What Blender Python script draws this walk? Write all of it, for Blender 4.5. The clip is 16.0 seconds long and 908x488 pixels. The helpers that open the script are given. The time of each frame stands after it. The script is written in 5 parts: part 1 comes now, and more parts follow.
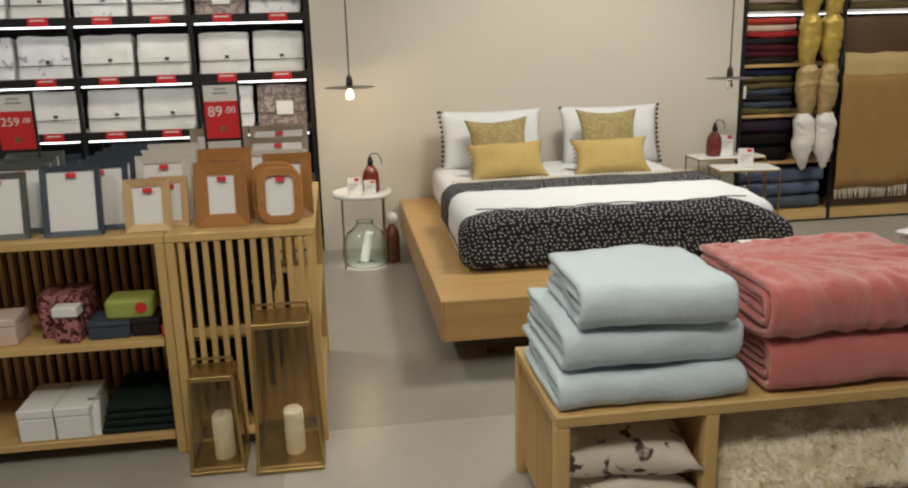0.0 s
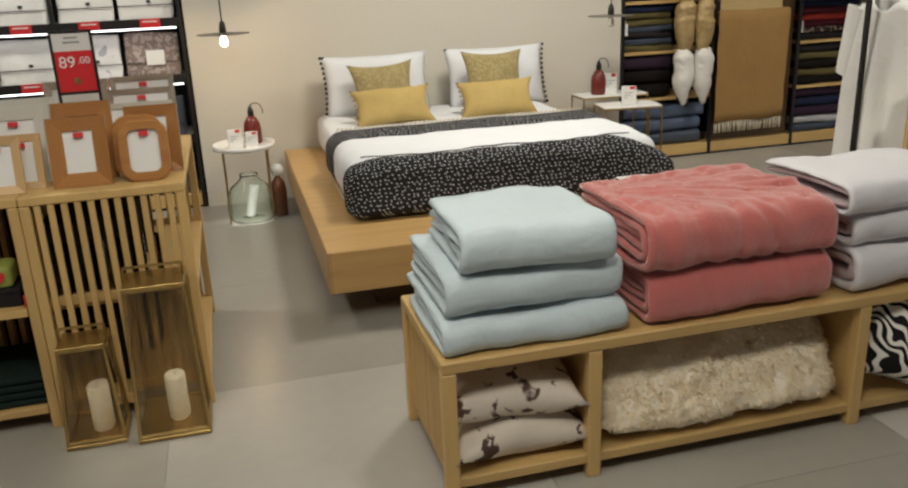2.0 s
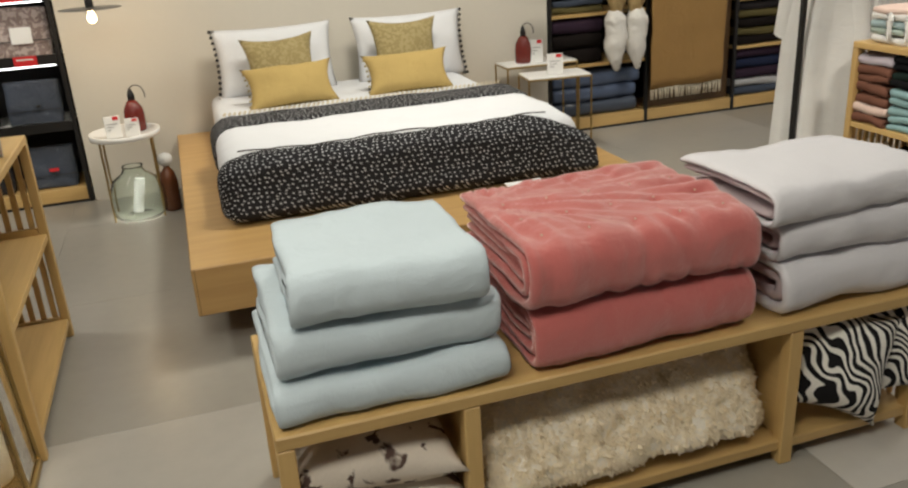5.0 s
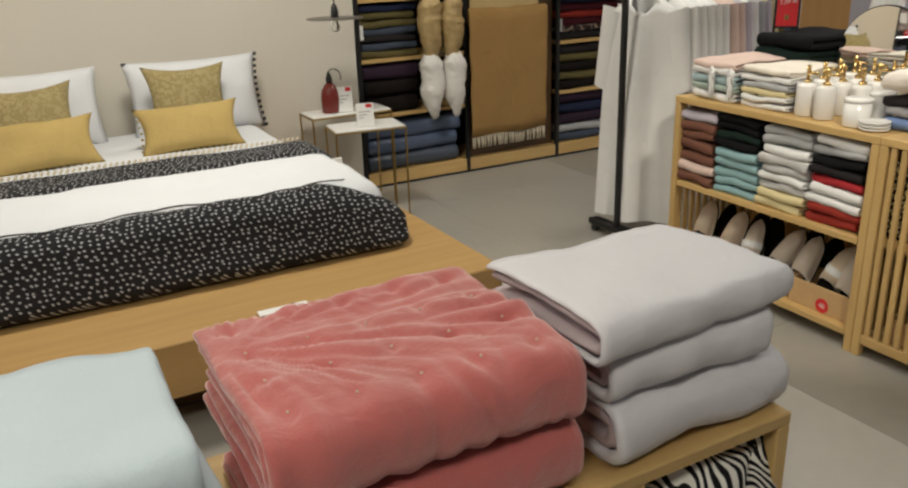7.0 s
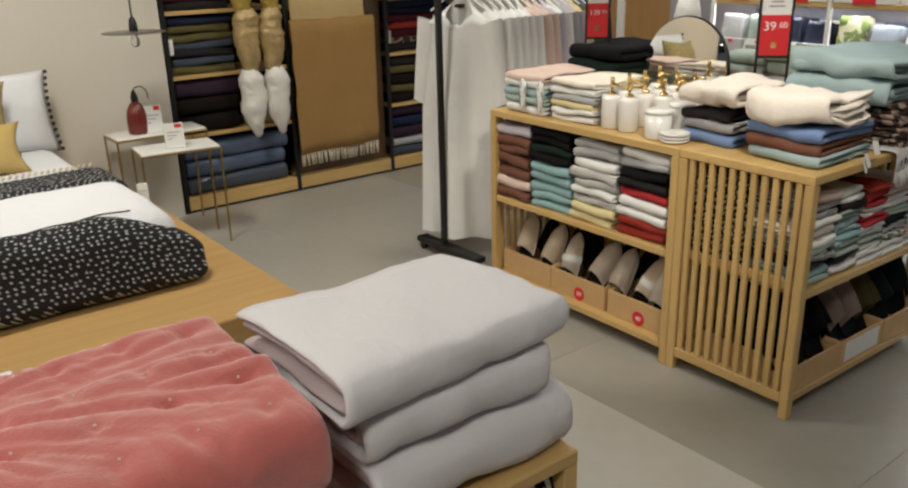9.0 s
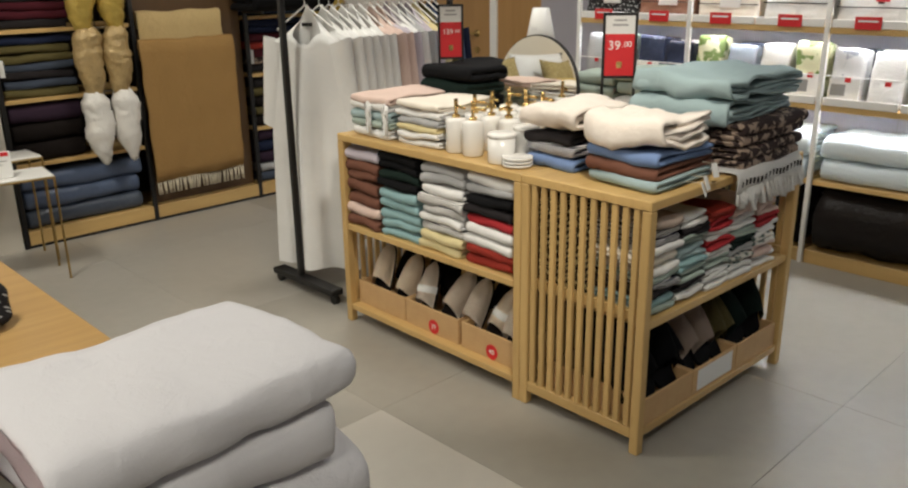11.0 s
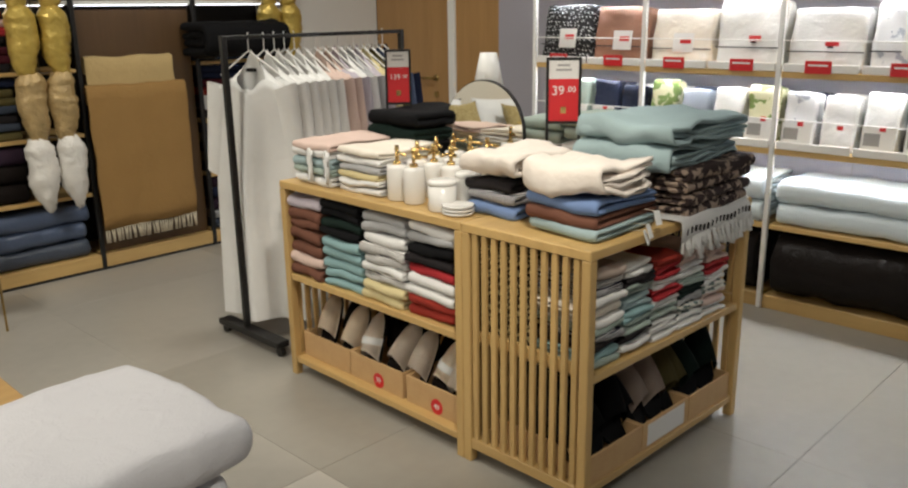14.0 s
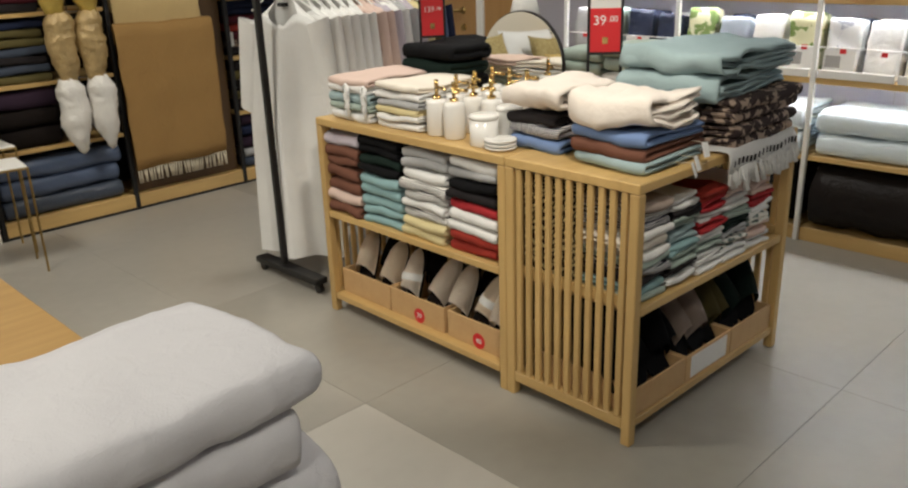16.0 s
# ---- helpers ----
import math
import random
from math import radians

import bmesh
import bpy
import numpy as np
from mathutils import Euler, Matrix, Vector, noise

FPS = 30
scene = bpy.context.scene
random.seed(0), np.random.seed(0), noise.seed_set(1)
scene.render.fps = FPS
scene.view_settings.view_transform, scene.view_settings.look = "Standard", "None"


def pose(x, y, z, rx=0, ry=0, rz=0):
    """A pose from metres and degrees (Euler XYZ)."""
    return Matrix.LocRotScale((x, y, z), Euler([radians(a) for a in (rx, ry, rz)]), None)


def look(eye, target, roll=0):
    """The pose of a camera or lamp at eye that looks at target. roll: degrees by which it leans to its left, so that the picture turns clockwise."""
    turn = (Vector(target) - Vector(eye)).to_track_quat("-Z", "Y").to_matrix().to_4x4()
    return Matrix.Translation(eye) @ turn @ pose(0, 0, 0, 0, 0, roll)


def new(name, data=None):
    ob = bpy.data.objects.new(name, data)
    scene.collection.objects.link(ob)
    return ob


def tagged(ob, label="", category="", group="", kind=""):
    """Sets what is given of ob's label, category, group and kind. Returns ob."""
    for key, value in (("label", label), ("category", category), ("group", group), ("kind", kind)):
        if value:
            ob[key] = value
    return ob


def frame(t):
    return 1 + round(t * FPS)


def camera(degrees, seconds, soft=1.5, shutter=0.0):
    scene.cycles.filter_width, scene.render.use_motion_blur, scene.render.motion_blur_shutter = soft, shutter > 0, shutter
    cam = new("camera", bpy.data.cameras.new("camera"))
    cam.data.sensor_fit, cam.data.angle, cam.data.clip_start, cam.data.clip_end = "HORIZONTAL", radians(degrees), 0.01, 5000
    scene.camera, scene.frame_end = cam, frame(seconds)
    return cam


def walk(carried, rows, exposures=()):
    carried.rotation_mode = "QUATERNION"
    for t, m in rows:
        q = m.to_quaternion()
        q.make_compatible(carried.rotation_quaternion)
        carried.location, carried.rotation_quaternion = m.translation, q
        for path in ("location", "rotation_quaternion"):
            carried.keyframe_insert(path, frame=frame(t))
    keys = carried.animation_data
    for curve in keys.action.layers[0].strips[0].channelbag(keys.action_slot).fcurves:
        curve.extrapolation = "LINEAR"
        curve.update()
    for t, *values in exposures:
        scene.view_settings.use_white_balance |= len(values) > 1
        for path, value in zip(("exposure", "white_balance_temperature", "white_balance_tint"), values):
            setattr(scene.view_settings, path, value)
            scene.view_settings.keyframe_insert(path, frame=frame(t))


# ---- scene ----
cam = camera(57.0, 16.0, soft=2.25)
PATH = [
    (0, (0.133, 0.016, 1.522), (0.393, 1.935, 1.022), -1.5),
    (0.5, (0.148, 0.023, 1.522), (0.604, 1.908, 1.035), -1.0),
    (1, (0.175, 0.026, 1.529), (0.715, 1.892, 1.054), -1.4),
    (1.5, (0.19, 0.031, 1.497), (0.768, 1.861, 0.936), -2.1),
    (2, (0.211, 0.064, 1.502), (0.689, 1.901, 0.874), -2.4),
    (2.5, (0.25, 0.081, 1.507), (0.648, 1.931, 0.858), -2.8),
    (3, (0.322, 0.12, 1.51), (0.726, 1.962, 0.844), -2.4),
    (5.5, (0.753, 0.584, 1.526), (1.356, 2.346, 0.797), -2.7),
    (6, (0.892, 0.702, 1.534), (1.555, 2.454, 0.834), -1.1),
    (6.5, (0.981, 0.812, 1.53), (1.736, 2.527, 0.831), -0.5),
    (7, (1.045, 0.967, 1.534), (1.943, 2.618, 0.851), -1.8),
    (7.5, (1.087, 1.089, 1.528), (2.094, 2.678, 0.846), -3.4),
    (8, (1.159, 1.128, 1.529), (2.255, 2.654, 0.842), -3.5),
    (8.5, (1.246, 1.075, 1.532), (2.366, 2.594, 0.871), -3.5),
    (9, (1.367, 0.995, 1.526), (2.519, 2.486, 0.854), -1.4),
    (9.5, (1.455, 0.945, 1.519), (2.675, 2.381, 0.851), -0.7),
    (12, (1.809, 1.001, 1.498), (3.166, 2.341, 0.897), -0.2),
    (12.5, (1.832, 0.99, 1.501), (3.214, 2.311, 0.916), 0.2),
    (13, (1.852, 0.984, 1.501), (3.21, 2.29, 0.832), -2.0),
    (13.5, (1.873, 0.979, 1.495), (3.215, 2.31, 0.84), -2.3),
    (14, (1.864, 0.966, 1.497), (3.241, 2.312, 0.958), -0.9),
    (14.5, (1.863, 0.969, 1.509), (3.224, 2.318, 0.938), -1.5),
    (15, (1.861, 0.98, 1.503), (3.19, 2.331, 0.863), -2.1),
    (15.5, (1.856, 0.996, 1.496), (3.183, 2.339, 0.837), -1.8),
    (16, (1.81, 1.027, 1.493), (3.121, 2.374, 0.811), -2.0),
]
EXPOSURES = [(0.0, 0.06), (1.5, 0.05), (3.0, 0.20), (5.5, 0.08), (6.5, -0.03), (8.0, -0.04), (9.5, 0.02), (12.0, 0.08), (13.0, 0.02), (14.0, 0.07), (15.0, 0.02), (16.0, 0.04)]
walk(cam, [(t, look(eye, target, roll)) for t, eye, target, roll in PATH], EXPOSURES)

# ---- light: ceiling panels of the shop, out of view above ----
world = bpy.data.worlds.new("shop_world")
world.use_nodes = True
world.node_tree.nodes["Background"].inputs[0].default_value = (1.0, 0.94, 0.86, 1)
world.node_tree.nodes["Background"].inputs[1].default_value = 0.004
scene.world = world
scene.view_settings.exposure = 0.0


def ceiling_lamp(x, y, size, watts, colour=(1.0, 0.957, 0.845)):
    data = bpy.data.lights.new("ceiling_panel", "AREA")
    data.shape, data.size, data.energy, data.color = "DISK", size, watts, colour
    ob = new("ceiling_panel", data)
    ob.location = (x, y, 2.94)
    return ob


def ceiling_spot(x, y, target, watts, angle, blend=0.5, colour=(1.0, 0.935, 0.82)):
    data = bpy.data.lights.new("ceiling_spot", "SPOT")
    data.energy, data.spot_size, data.spot_blend, data.color, data.shadow_soft_size = watts, radians(angle), blend, colour, 0.06
    ob = new("ceiling_spot", data)
    ob.matrix_world = look((x, y, 2.9), target)
    return ob


for lx, ly, lw in ((-1.2, 4.5, 32), (1.9, 4.2, 43), (4.4, 4.4, 25), (0.3, 0.7, 31), (2.3, 0.7, 13), (0.7, 2.1, 11), (-1.8, 1.0, 22), (-0.4, 1.6, 8)):
    ceiling_lamp(lx, ly, 0.55, lw)
ceiling_lamp(5.1, 3.0, 0.55, 15, (1.0, 0.975, 0.93))
ceiling_spot(1.6, 4.0, (1.6, 5.5, 0.8), 38, 75)
ceiling_spot(2.95, 1.75, (4.02, 3.05, 0.75), 145, 40)

# ---- materials ----


def material(name, colour, rough=0.8, vary=0.12, scale=6.0, bump=0.15, fine=120.0, metal=0.0, second=None, random_shift=0.0, weave=0.0, sheen=0.0, in_place=False):
    """A surface with two scales of variation and a fine relief."""
    m = bpy.data.materials.new(name)
    m.use_nodes = True
    nt = m.node_tree
    nodes, link = nt.nodes, nt.links.new
    b = nodes["Principled BSDF"]
    b.inputs["Roughness"].default_value, b.inputs["Metallic"].default_value = rough, metal
    if sheen:
        b.inputs["Specular IOR Level"].default_value = 0.15
    co = nodes.new("ShaderNodeTexCoord")
    spot_ = nodes.new("ShaderNodeNewGeometry").outputs["Position"] if in_place else co.outputs["Object"]
    big = nodes.new("ShaderNodeTexNoise")
    big.inputs["Scale"].default_value, big.inputs["Detail"].default_value = scale, 4
    link(spot_, big.inputs["Vector"])
    small = nodes.new("ShaderNodeTexNoise")
    small.inputs["Scale"].default_value, small.inputs["Detail"].default_value = fine, 2
    link(spot_, small.inputs["Vector"])
    mix = nodes.new("ShaderNodeMix")
    mix.data_type = "RGBA"
    dark = second or tuple(c * (1 - 2 * vary) for c in colour)
    mix.inputs[6].default_value, mix.inputs[7].default_value = (*dark, 1), (*colour, 1)
    add = nodes.new("ShaderNodeMath")
    add.operation = "MULTIPLY_ADD"
    add.inputs[1].default_value, add.inputs[2].default_value = 1.4, 0.1
    link(big.outputs["Fac"], add.inputs[0])
    add2 = nodes.new("ShaderNodeMath")
    add2.operation = "MULTIPLY_ADD"
    add2.inputs[1].default_value = 0.5
    add2.use_clamp = True
    half = nodes.new("ShaderNodeMath")
    half.operation = "SUBTRACT"
    half.inputs[1].default_value = 0.25
    link(add.outputs[0], half.inputs[0])
    link(small.outputs["Fac"], add2.inputs[0])
    link(half.outputs[0], add2.inputs[2])
    link(add2.outputs[0], mix.inputs[0])
    out = mix.outputs[2]
    if random_shift:
        info = nodes.new("ShaderNodeObjectInfo")
        hsv = nodes.new("ShaderNodeHueSaturation")
        mul = nodes.new("ShaderNodeMath")
        mul.operation = "MULTIPLY_ADD"
        mul.inputs[1].default_value, mul.inputs[2].default_value = random_shift, 1 - random_shift / 2
        link(info.outputs["Random"], mul.inputs[0])
        link(mul.outputs[0], hsv.inputs["Value"])
        link(out, hsv.inputs["Color"])
        out = hsv.outputs[0]
    link(out, b.inputs["Base Color"])
    bp = nodes.new("ShaderNodeBump")
    bp.inputs["Strength"].default_value, bp.inputs["Distance"].default_value = min(bump, 1.0), 0.004 if bump < 0.8 else 0.012
    if weave:
        w = nodes.new("ShaderNodeTexVoronoi")
        w.inputs["Scale"].default_value = weave
        link(co.outputs["Object"], w.inputs["Vector"])
        sum_ = nodes.new("ShaderNodeMath")
        link(w.outputs["Distance"], sum_.inputs[0])
        link(small.outputs["Fac"], sum_.inputs[1])
        link(sum_.outputs[0], bp.inputs["Height"])
    else:
        link(small.outputs["Fac"], bp.inputs["Height"])
    link(bp.outputs[0], b.inputs["Normal"])
    return m


def wood(name, light, dark, axis, rough=0.45, shift=0.18):
    """Grain that runs along one axis (0 x, 1 y, 2 z)."""
    m = material(name, light, rough, 0.1, 3.0, 0.06, 60.0, second=dark, random_shift=shift)
    nt = m.node_tree
    stretch = nt.nodes.new("ShaderNodeMapping")
    s = [9.0, 9.0, 9.0]
    s[axis] = 0.7
    stretch.inputs["Scale"].default_value = s
    co = next(n for n in nt.nodes if n.type == "TEX_COORD")
    nt.links.new(co.outputs["Object"], stretch.inputs["Vector"])
    for n in [n for n in nt.nodes if n.type == "TEX_NOISE"]:
        nt.links.new(stretch.outputs[0], n.inputs["Vector"])
        n.inputs["Scale"].default_value = 2.2 if n.inputs["Detail"].default_value > 3 else 9.0
    return m


def printed(name, base, ink, scale, size, kind="dots", rough=0.85):
    """A printed cloth: scattered small blossoms, stripes or zebra bands."""
    m = material(name, base, rough, 0.1, 8.0, 0.12, 150.0, sheen=0.2)
    nt = m.node_tree
    nodes, link = nt.nodes, nt.links.new
    co = next(n for n in nodes if n.type == "TEX_COORD")
    b = nodes["Principled BSDF"]
    under = b.inputs["Base Color"].links[0].from_socket
    mix = nodes.new("ShaderNodeMix")
    mix.data_type = "RGBA"
    mix.inputs[7].default_value = (*ink, 1)
    ramp = nodes.new("ShaderNodeValToRGB")
    if kind == "dots":
        # cloth plane: across = x + 0.6 (z - y), along = y + z
        across, along = nodes.new("ShaderNodeVectorMath"), nodes.new("ShaderNodeVectorMath")
        across.operation = along.operation = "DOT_PRODUCT"
        across.inputs[1].default_value, along.inputs[1].default_value = (1.0, -0.6, 0.6), (0.0, 1.0, 1.0)
        flat = nodes.new("ShaderNodeCombineXYZ")
        link(co.outputs["Object"], across.inputs[0])
        link(co.outputs["Object"], along.inputs[0])
        link(across.outputs["Value"], flat.inputs[0])
        link(along.outputs["Value"], flat.inputs[1])
        warp = nodes.new("ShaderNodeTexNoise")
        warp.inputs["Scale"].default_value = scale * 3.5
        push = nodes.new("ShaderNodeMix")
        push.data_type = "RGBA"
        push.blend_type = "ADD"
        push.inputs[0].default_value = 0.007
        link(flat.outputs[0], warp.inputs["Vector"])
        link(flat.outputs[0], push.inputs[6])
        link(warp.outputs["Color"], push.inputs[7])
        v = nodes.new("ShaderNodeTexVoronoi")
        v.voronoi_dimensions = "2D"
        v.inputs["Scale"].default_value, v.inputs["Randomness"].default_value = scale, 0.55
        link(push.outputs[2], v.inputs["Vector"])
        link(v.outputs["Distance"], ramp.inputs[0])
        ramp.color_ramp.elements[0].position, ramp.color_ramp.elements[1].position = size, size + 0.06
        ramp.color_ramp.elements[0].color, ramp.color_ramp.elements[1].color = (1, 1, 1, 1), (0, 0, 0, 1)
    elif kind == "blotch":
        v = nodes.new("ShaderNodeTexNoise")
        v.inputs["Scale"].default_value, v.inputs["Detail"].default_value, v.inputs["Distortion"].default_value = scale, 5.0, 0.6
        shift = nodes.new("ShaderNodeMapping")
        info, far = nodes.new("ShaderNodeObjectInfo"), nodes.new("ShaderNodeVectorMath")
        far.operation = "SCALE"
        far.inputs[0].default_value = (9.0, 5.0, 7.0)
        link(info.outputs["Random"], far.inputs["Scale"])
        link(far.outputs[0], shift.inputs["Location"])
        link(co.outputs["Object"], shift.inputs["Vector"])
        link(shift.outputs[0], v.inputs["Vector"])
        link(v.outputs["Fac"], ramp.inputs[0])
        ramp.color_ramp.elements[0].position, ramp.color_ramp.elements[1].position = size, size + 0.03
    else:
        v = nodes.new("ShaderNodeTexWave")
        v.inputs["Scale"].default_value = scale
        v.inputs["Distortion"].default_value = 16.0 if kind == "zebra" else 0.3
        v.inputs["Detail Scale"].default_value = 1.6
        v.bands_direction = "Z" if kind == "stripes" else "X"
        if kind == "zebra":
            v.bands_direction = "DIAGONAL"
            v.inputs["Detail"].default_value, v.inputs["Detail Scale"].default_value = 0.6, 0.7
        link(co.outputs["Object"], v.inputs["Vector"])
        link(v.outputs["Fac"], ramp.inputs[0])
        ramp.color_ramp.elements[0].position, ramp.color_ramp.elements[1].position = size, size + 0.08
    link(ramp.outputs[0], mix.inputs[0])
    link(under, mix.inputs[6])
    link(mix.outputs[2], b.inputs["Base Color"])
    return m


def glowing(name, colour, strength):
    m = bpy.data.materials.new(name)
    m.use_nodes = True
    b = m.node_tree.nodes["Principled BSDF"]
    b.inputs["Emission Color"].default_value, b.inputs["Emission Strength"].default_value = (*colour, 1), strength
    return m


def glass(name, tint, rough=0.02):
    m = bpy.data.materials.new(name)
    m.use_nodes = True
    b = m.node_tree.nodes["Principled BSDF"]
    b.inputs["Base Color"].default_value = (*tint, 1)
    b.inputs["Transmission Weight"].default_value, b.inputs["Roughness"].default_value, b.inputs["IOR"].default_value = 1.0, rough, 1.3
    return m


M_PLASTER = material("plaster", (0.61, 0.57, 0.49), 0.75, 0.035, 1.2, 0.05, 40.0)
M_WHITEWALL = material("white_wall", (0.78, 0.76, 0.72), 0.7, 0.02, 1.2, 0.05, 40.0)
M_LILAC = material("grey_lilac_wall", (0.36, 0.345, 0.385), 0.6, 0.03, 1.0, 0.05, 40.0)
M_NICHE = material("dark_niche_wall", (0.018, 0.016, 0.015), 0.7, 0.1, 2.0, 0.05, 40.0)
M_CEIL = material("ceiling_paint", (0.06, 0.06, 0.06), 0.8, 0.02, 1.0, 0.03, 40.0)
M_TILE = material("concrete_tile", (0.335, 0.313, 0.27), 0.30, 0.12, 1.1, 0.05, 16.0, random_shift=0.10, in_place=True)
# paler tile tones, with pools of light put into their colour
M_TILEPALE_LIT = material("pale_concrete_tile", (0.53, 0.50, 0.45), 0.30, 0.10, 1.1, 0.05, 16.0, in_place=True)
M_TILEMID_LIT = material("light_concrete_tile", (0.40, 0.375, 0.33), 0.30, 0.12, 1.1, 0.05, 16.0, in_place=True)
M_GROUT = material("grout", (0.33, 0.31, 0.275), 0.9, 0.1, 6.0)
OAKL, OAKD = (0.58, 0.385, 0.15), (0.43, 0.265, 0.095)
M_OAKX, M_OAKY, M_OAKZ = (wood("oak_" + a, OAKL, OAKD, i) for i, a in enumerate("xyz"))
M_PLATX = wood("platform_oak", (0.51, 0.315, 0.12), (0.375, 0.215, 0.075), 0, 0.4, 0.1)
M_DOOR = wood("door_veneer", (0.42, 0.24, 0.095), (0.31, 0.165, 0.06), 2, 0.4, 0.08)
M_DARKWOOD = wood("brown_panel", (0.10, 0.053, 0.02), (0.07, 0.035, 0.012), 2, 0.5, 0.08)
M_BLACK = material("black_metal", (0.008, 0.0075, 0.0075), 0.45, 0.1, 20.0, 0.02)
M_WHITEMETAL = material("white_metal", (0.80, 0.79, 0.76), 0.4, 0.02, 10.0, 0.02)
M_BRASS = material("aged_brass", (0.42, 0.29, 0.11), 0.35, 0.2, 14.0, 0.05, metal=0.9)
M_GOLD = material("polished_gold", (0.72, 0.50, 0.20), 0.22, 0.1, 14.0, 0.02, metal=1.0)
M_STEEL = material("grey_steel", (0.28, 0.26, 0.23), 0.4, 0.1, 14.0, 0.02, metal=0.8)
M_LABEL = material("white_card", (0.77, 0.765, 0.74), 0.6, 0.02, 10.0, 0.02)
M_RED = material("red_card", (0.62, 0.02, 0.025), 0.5, 0.05, 12.0, 0.02)
M_GREYCARD = material("grey_card", (0.70, 0.68, 0.65), 0.6, 0.03, 10.0, 0.02)
M_INK = material("grey_ink", (0.32, 0.31, 0.30), 0.6, 0.03, 10.0, 0.02)
M_WAX = material("white_wax", (0.83, 0.79, 0.68), 0.5, 0.04, 12.0, 0.03)
M_CERAMIC = material("white_ceramic", (0.82, 0.80, 0.76), 0.18, 0.02, 8.0, 0.01)
M_REDCERAMIC = material("oxblood_enamel", (0.16, 0.022, 0.016), 0.2, 0.15, 10.0, 0.02)
M_CORD = material("black_cord", (0.02, 0.018, 0.016), 0.7, 0.1)
M_BULB = glowing("warm_bulb", (1.0, 0.74, 0.42), 7.0)
M_LEDWALL = glowing("cool_wall_shelf_light", (0.90, 0.95, 1.0), 42.0)
M_LEDLOW = glowing("cool_low_shelf_light", (0.86, 0.92, 1.0), 40.0)
M_LEDDIM = glowing("dim_shelf_light", (0.92, 0.95, 1.0), 2.5)
M_LED = glowing("cool_shelf_light", (0.90, 0.93, 0.95), 3.0)
M_GLASS = glass("clear_glass", (0.97, 0.98, 0.97))
M_GREENGLASS = glass("green_bottle_glass", (0.90, 0.965, 0.94))
M_SMOKE = glass("amber_smoked_glass", (0.84, 0.74, 0.57))
M_MIRROR = material("silvered_mirror", (0.86, 0.86, 0.84), 0.02, 0.0, 1.0, 0.0, metal=1.0)
M_PILE = bpy.data.materials.new("translucent_wool_pile")
M_PILE.use_nodes = True
pile_nodes, pile_link = M_PILE.node_tree.nodes, M_PILE.node_tree.links.new
lit_, thru_, both_ = pile_nodes.new("ShaderNodeBsdfDiffuse"), pile_nodes.new("ShaderNodeBsdfTranslucent"), pile_nodes.new("ShaderNodeMixShader")
lit_.inputs[0].default_value = thru_.inputs[0].default_value = (0.95, 0.87, 0.71, 1)
pile_link(lit_.outputs[0], both_.inputs[1])
pile_link(thru_.outputs[0], both_.inputs[2])
pile_link(both_.outputs[0], pile_nodes["Material Output"].inputs[0])
M_KRAFT = wood("plywood_box", (0.56, 0.36, 0.17), (0.48, 0.29, 0.13), 1, 0.6, 0.1)


def cloth(name, colour, vary=0.09, **kw):
    m = material(name, colour, 0.9, vary, 5.0, 0.35, 260.0, sheen=0.25, **kw)
    nodes, link = m.node_tree.nodes, m.node_tree.links.new
    fine = next(n for n in nodes if n.type == "BUMP")
    n, rumple = nodes.new("ShaderNodeTexNoise"), nodes.new("ShaderNodeBump")
    n.inputs["Scale"].default_value, n.inputs["Detail"].default_value, n.inputs["Distortion"].default_value = 15.0, 3.0, 1.0
    rumple.inputs["Strength"].default_value, rumple.inputs["Distance"].default_value = 0.45, 0.012
    link(nodes["Texture Coordinate"].outputs["Object"], n.inputs["Vector"])
    link(n.outputs["Fac"], rumple.inputs["Height"])
    link(rumple.outputs[0], fine.inputs["Normal"])
    return m


M_SHEET = cloth("white_linen", (0.705, 0.715, 0.735), 0.03)
M_FLORAL = printed("black_floral_cotton", (0.022, 0.021, 0.023), (0.43, 0.435, 0.44), 40.0, 0.165)
M_MINT = cloth("pale_blue_bedspread", (0.55, 0.63, 0.665), 0.04)
M_PINK = cloth("rose_quilt_cotton", (0.49, 0.13, 0.117), 0.10)
M_PINK.node_tree.nodes["Principled BSDF"].inputs["Sheen Weight"].default_value = 1.0
M_PINK.node_tree.nodes["Principled BSDF"].inputs["Sheen Roughness"].default_value = 0.52
M_PINK.node_tree.nodes["Principled BSDF"].inputs["Sheen Tint"].default_value = (1.0, 0.78, 0.74, 1)
M_PEARL = cloth("pearl_grey_blanket", (0.71, 0.695, 0.715), 0.03)
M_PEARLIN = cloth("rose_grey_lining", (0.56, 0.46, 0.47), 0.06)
M_OLIVE = printed("olive_gold_brocade", (0.31, 0.245, 0.11), (0.37, 0.30, 0.15), 46.0, 0.50, "blotch")
M_MUSTARD = cloth("mustard_velvet", (0.50, 0.36, 0.135), 0.14)
M_POMPOM = cloth("dark_pompom_wool", (0.05, 0.045, 0.045))
M_FLEECE = material("cream_boucle_fleece", (0.82, 0.74, 0.66), 0.95, 0.05, 9.0, 0.75, 55.0, sheen=0.3)
M_SHAG = cloth("cream_shag", (0.88, 0.82, 0.70), 0.05)
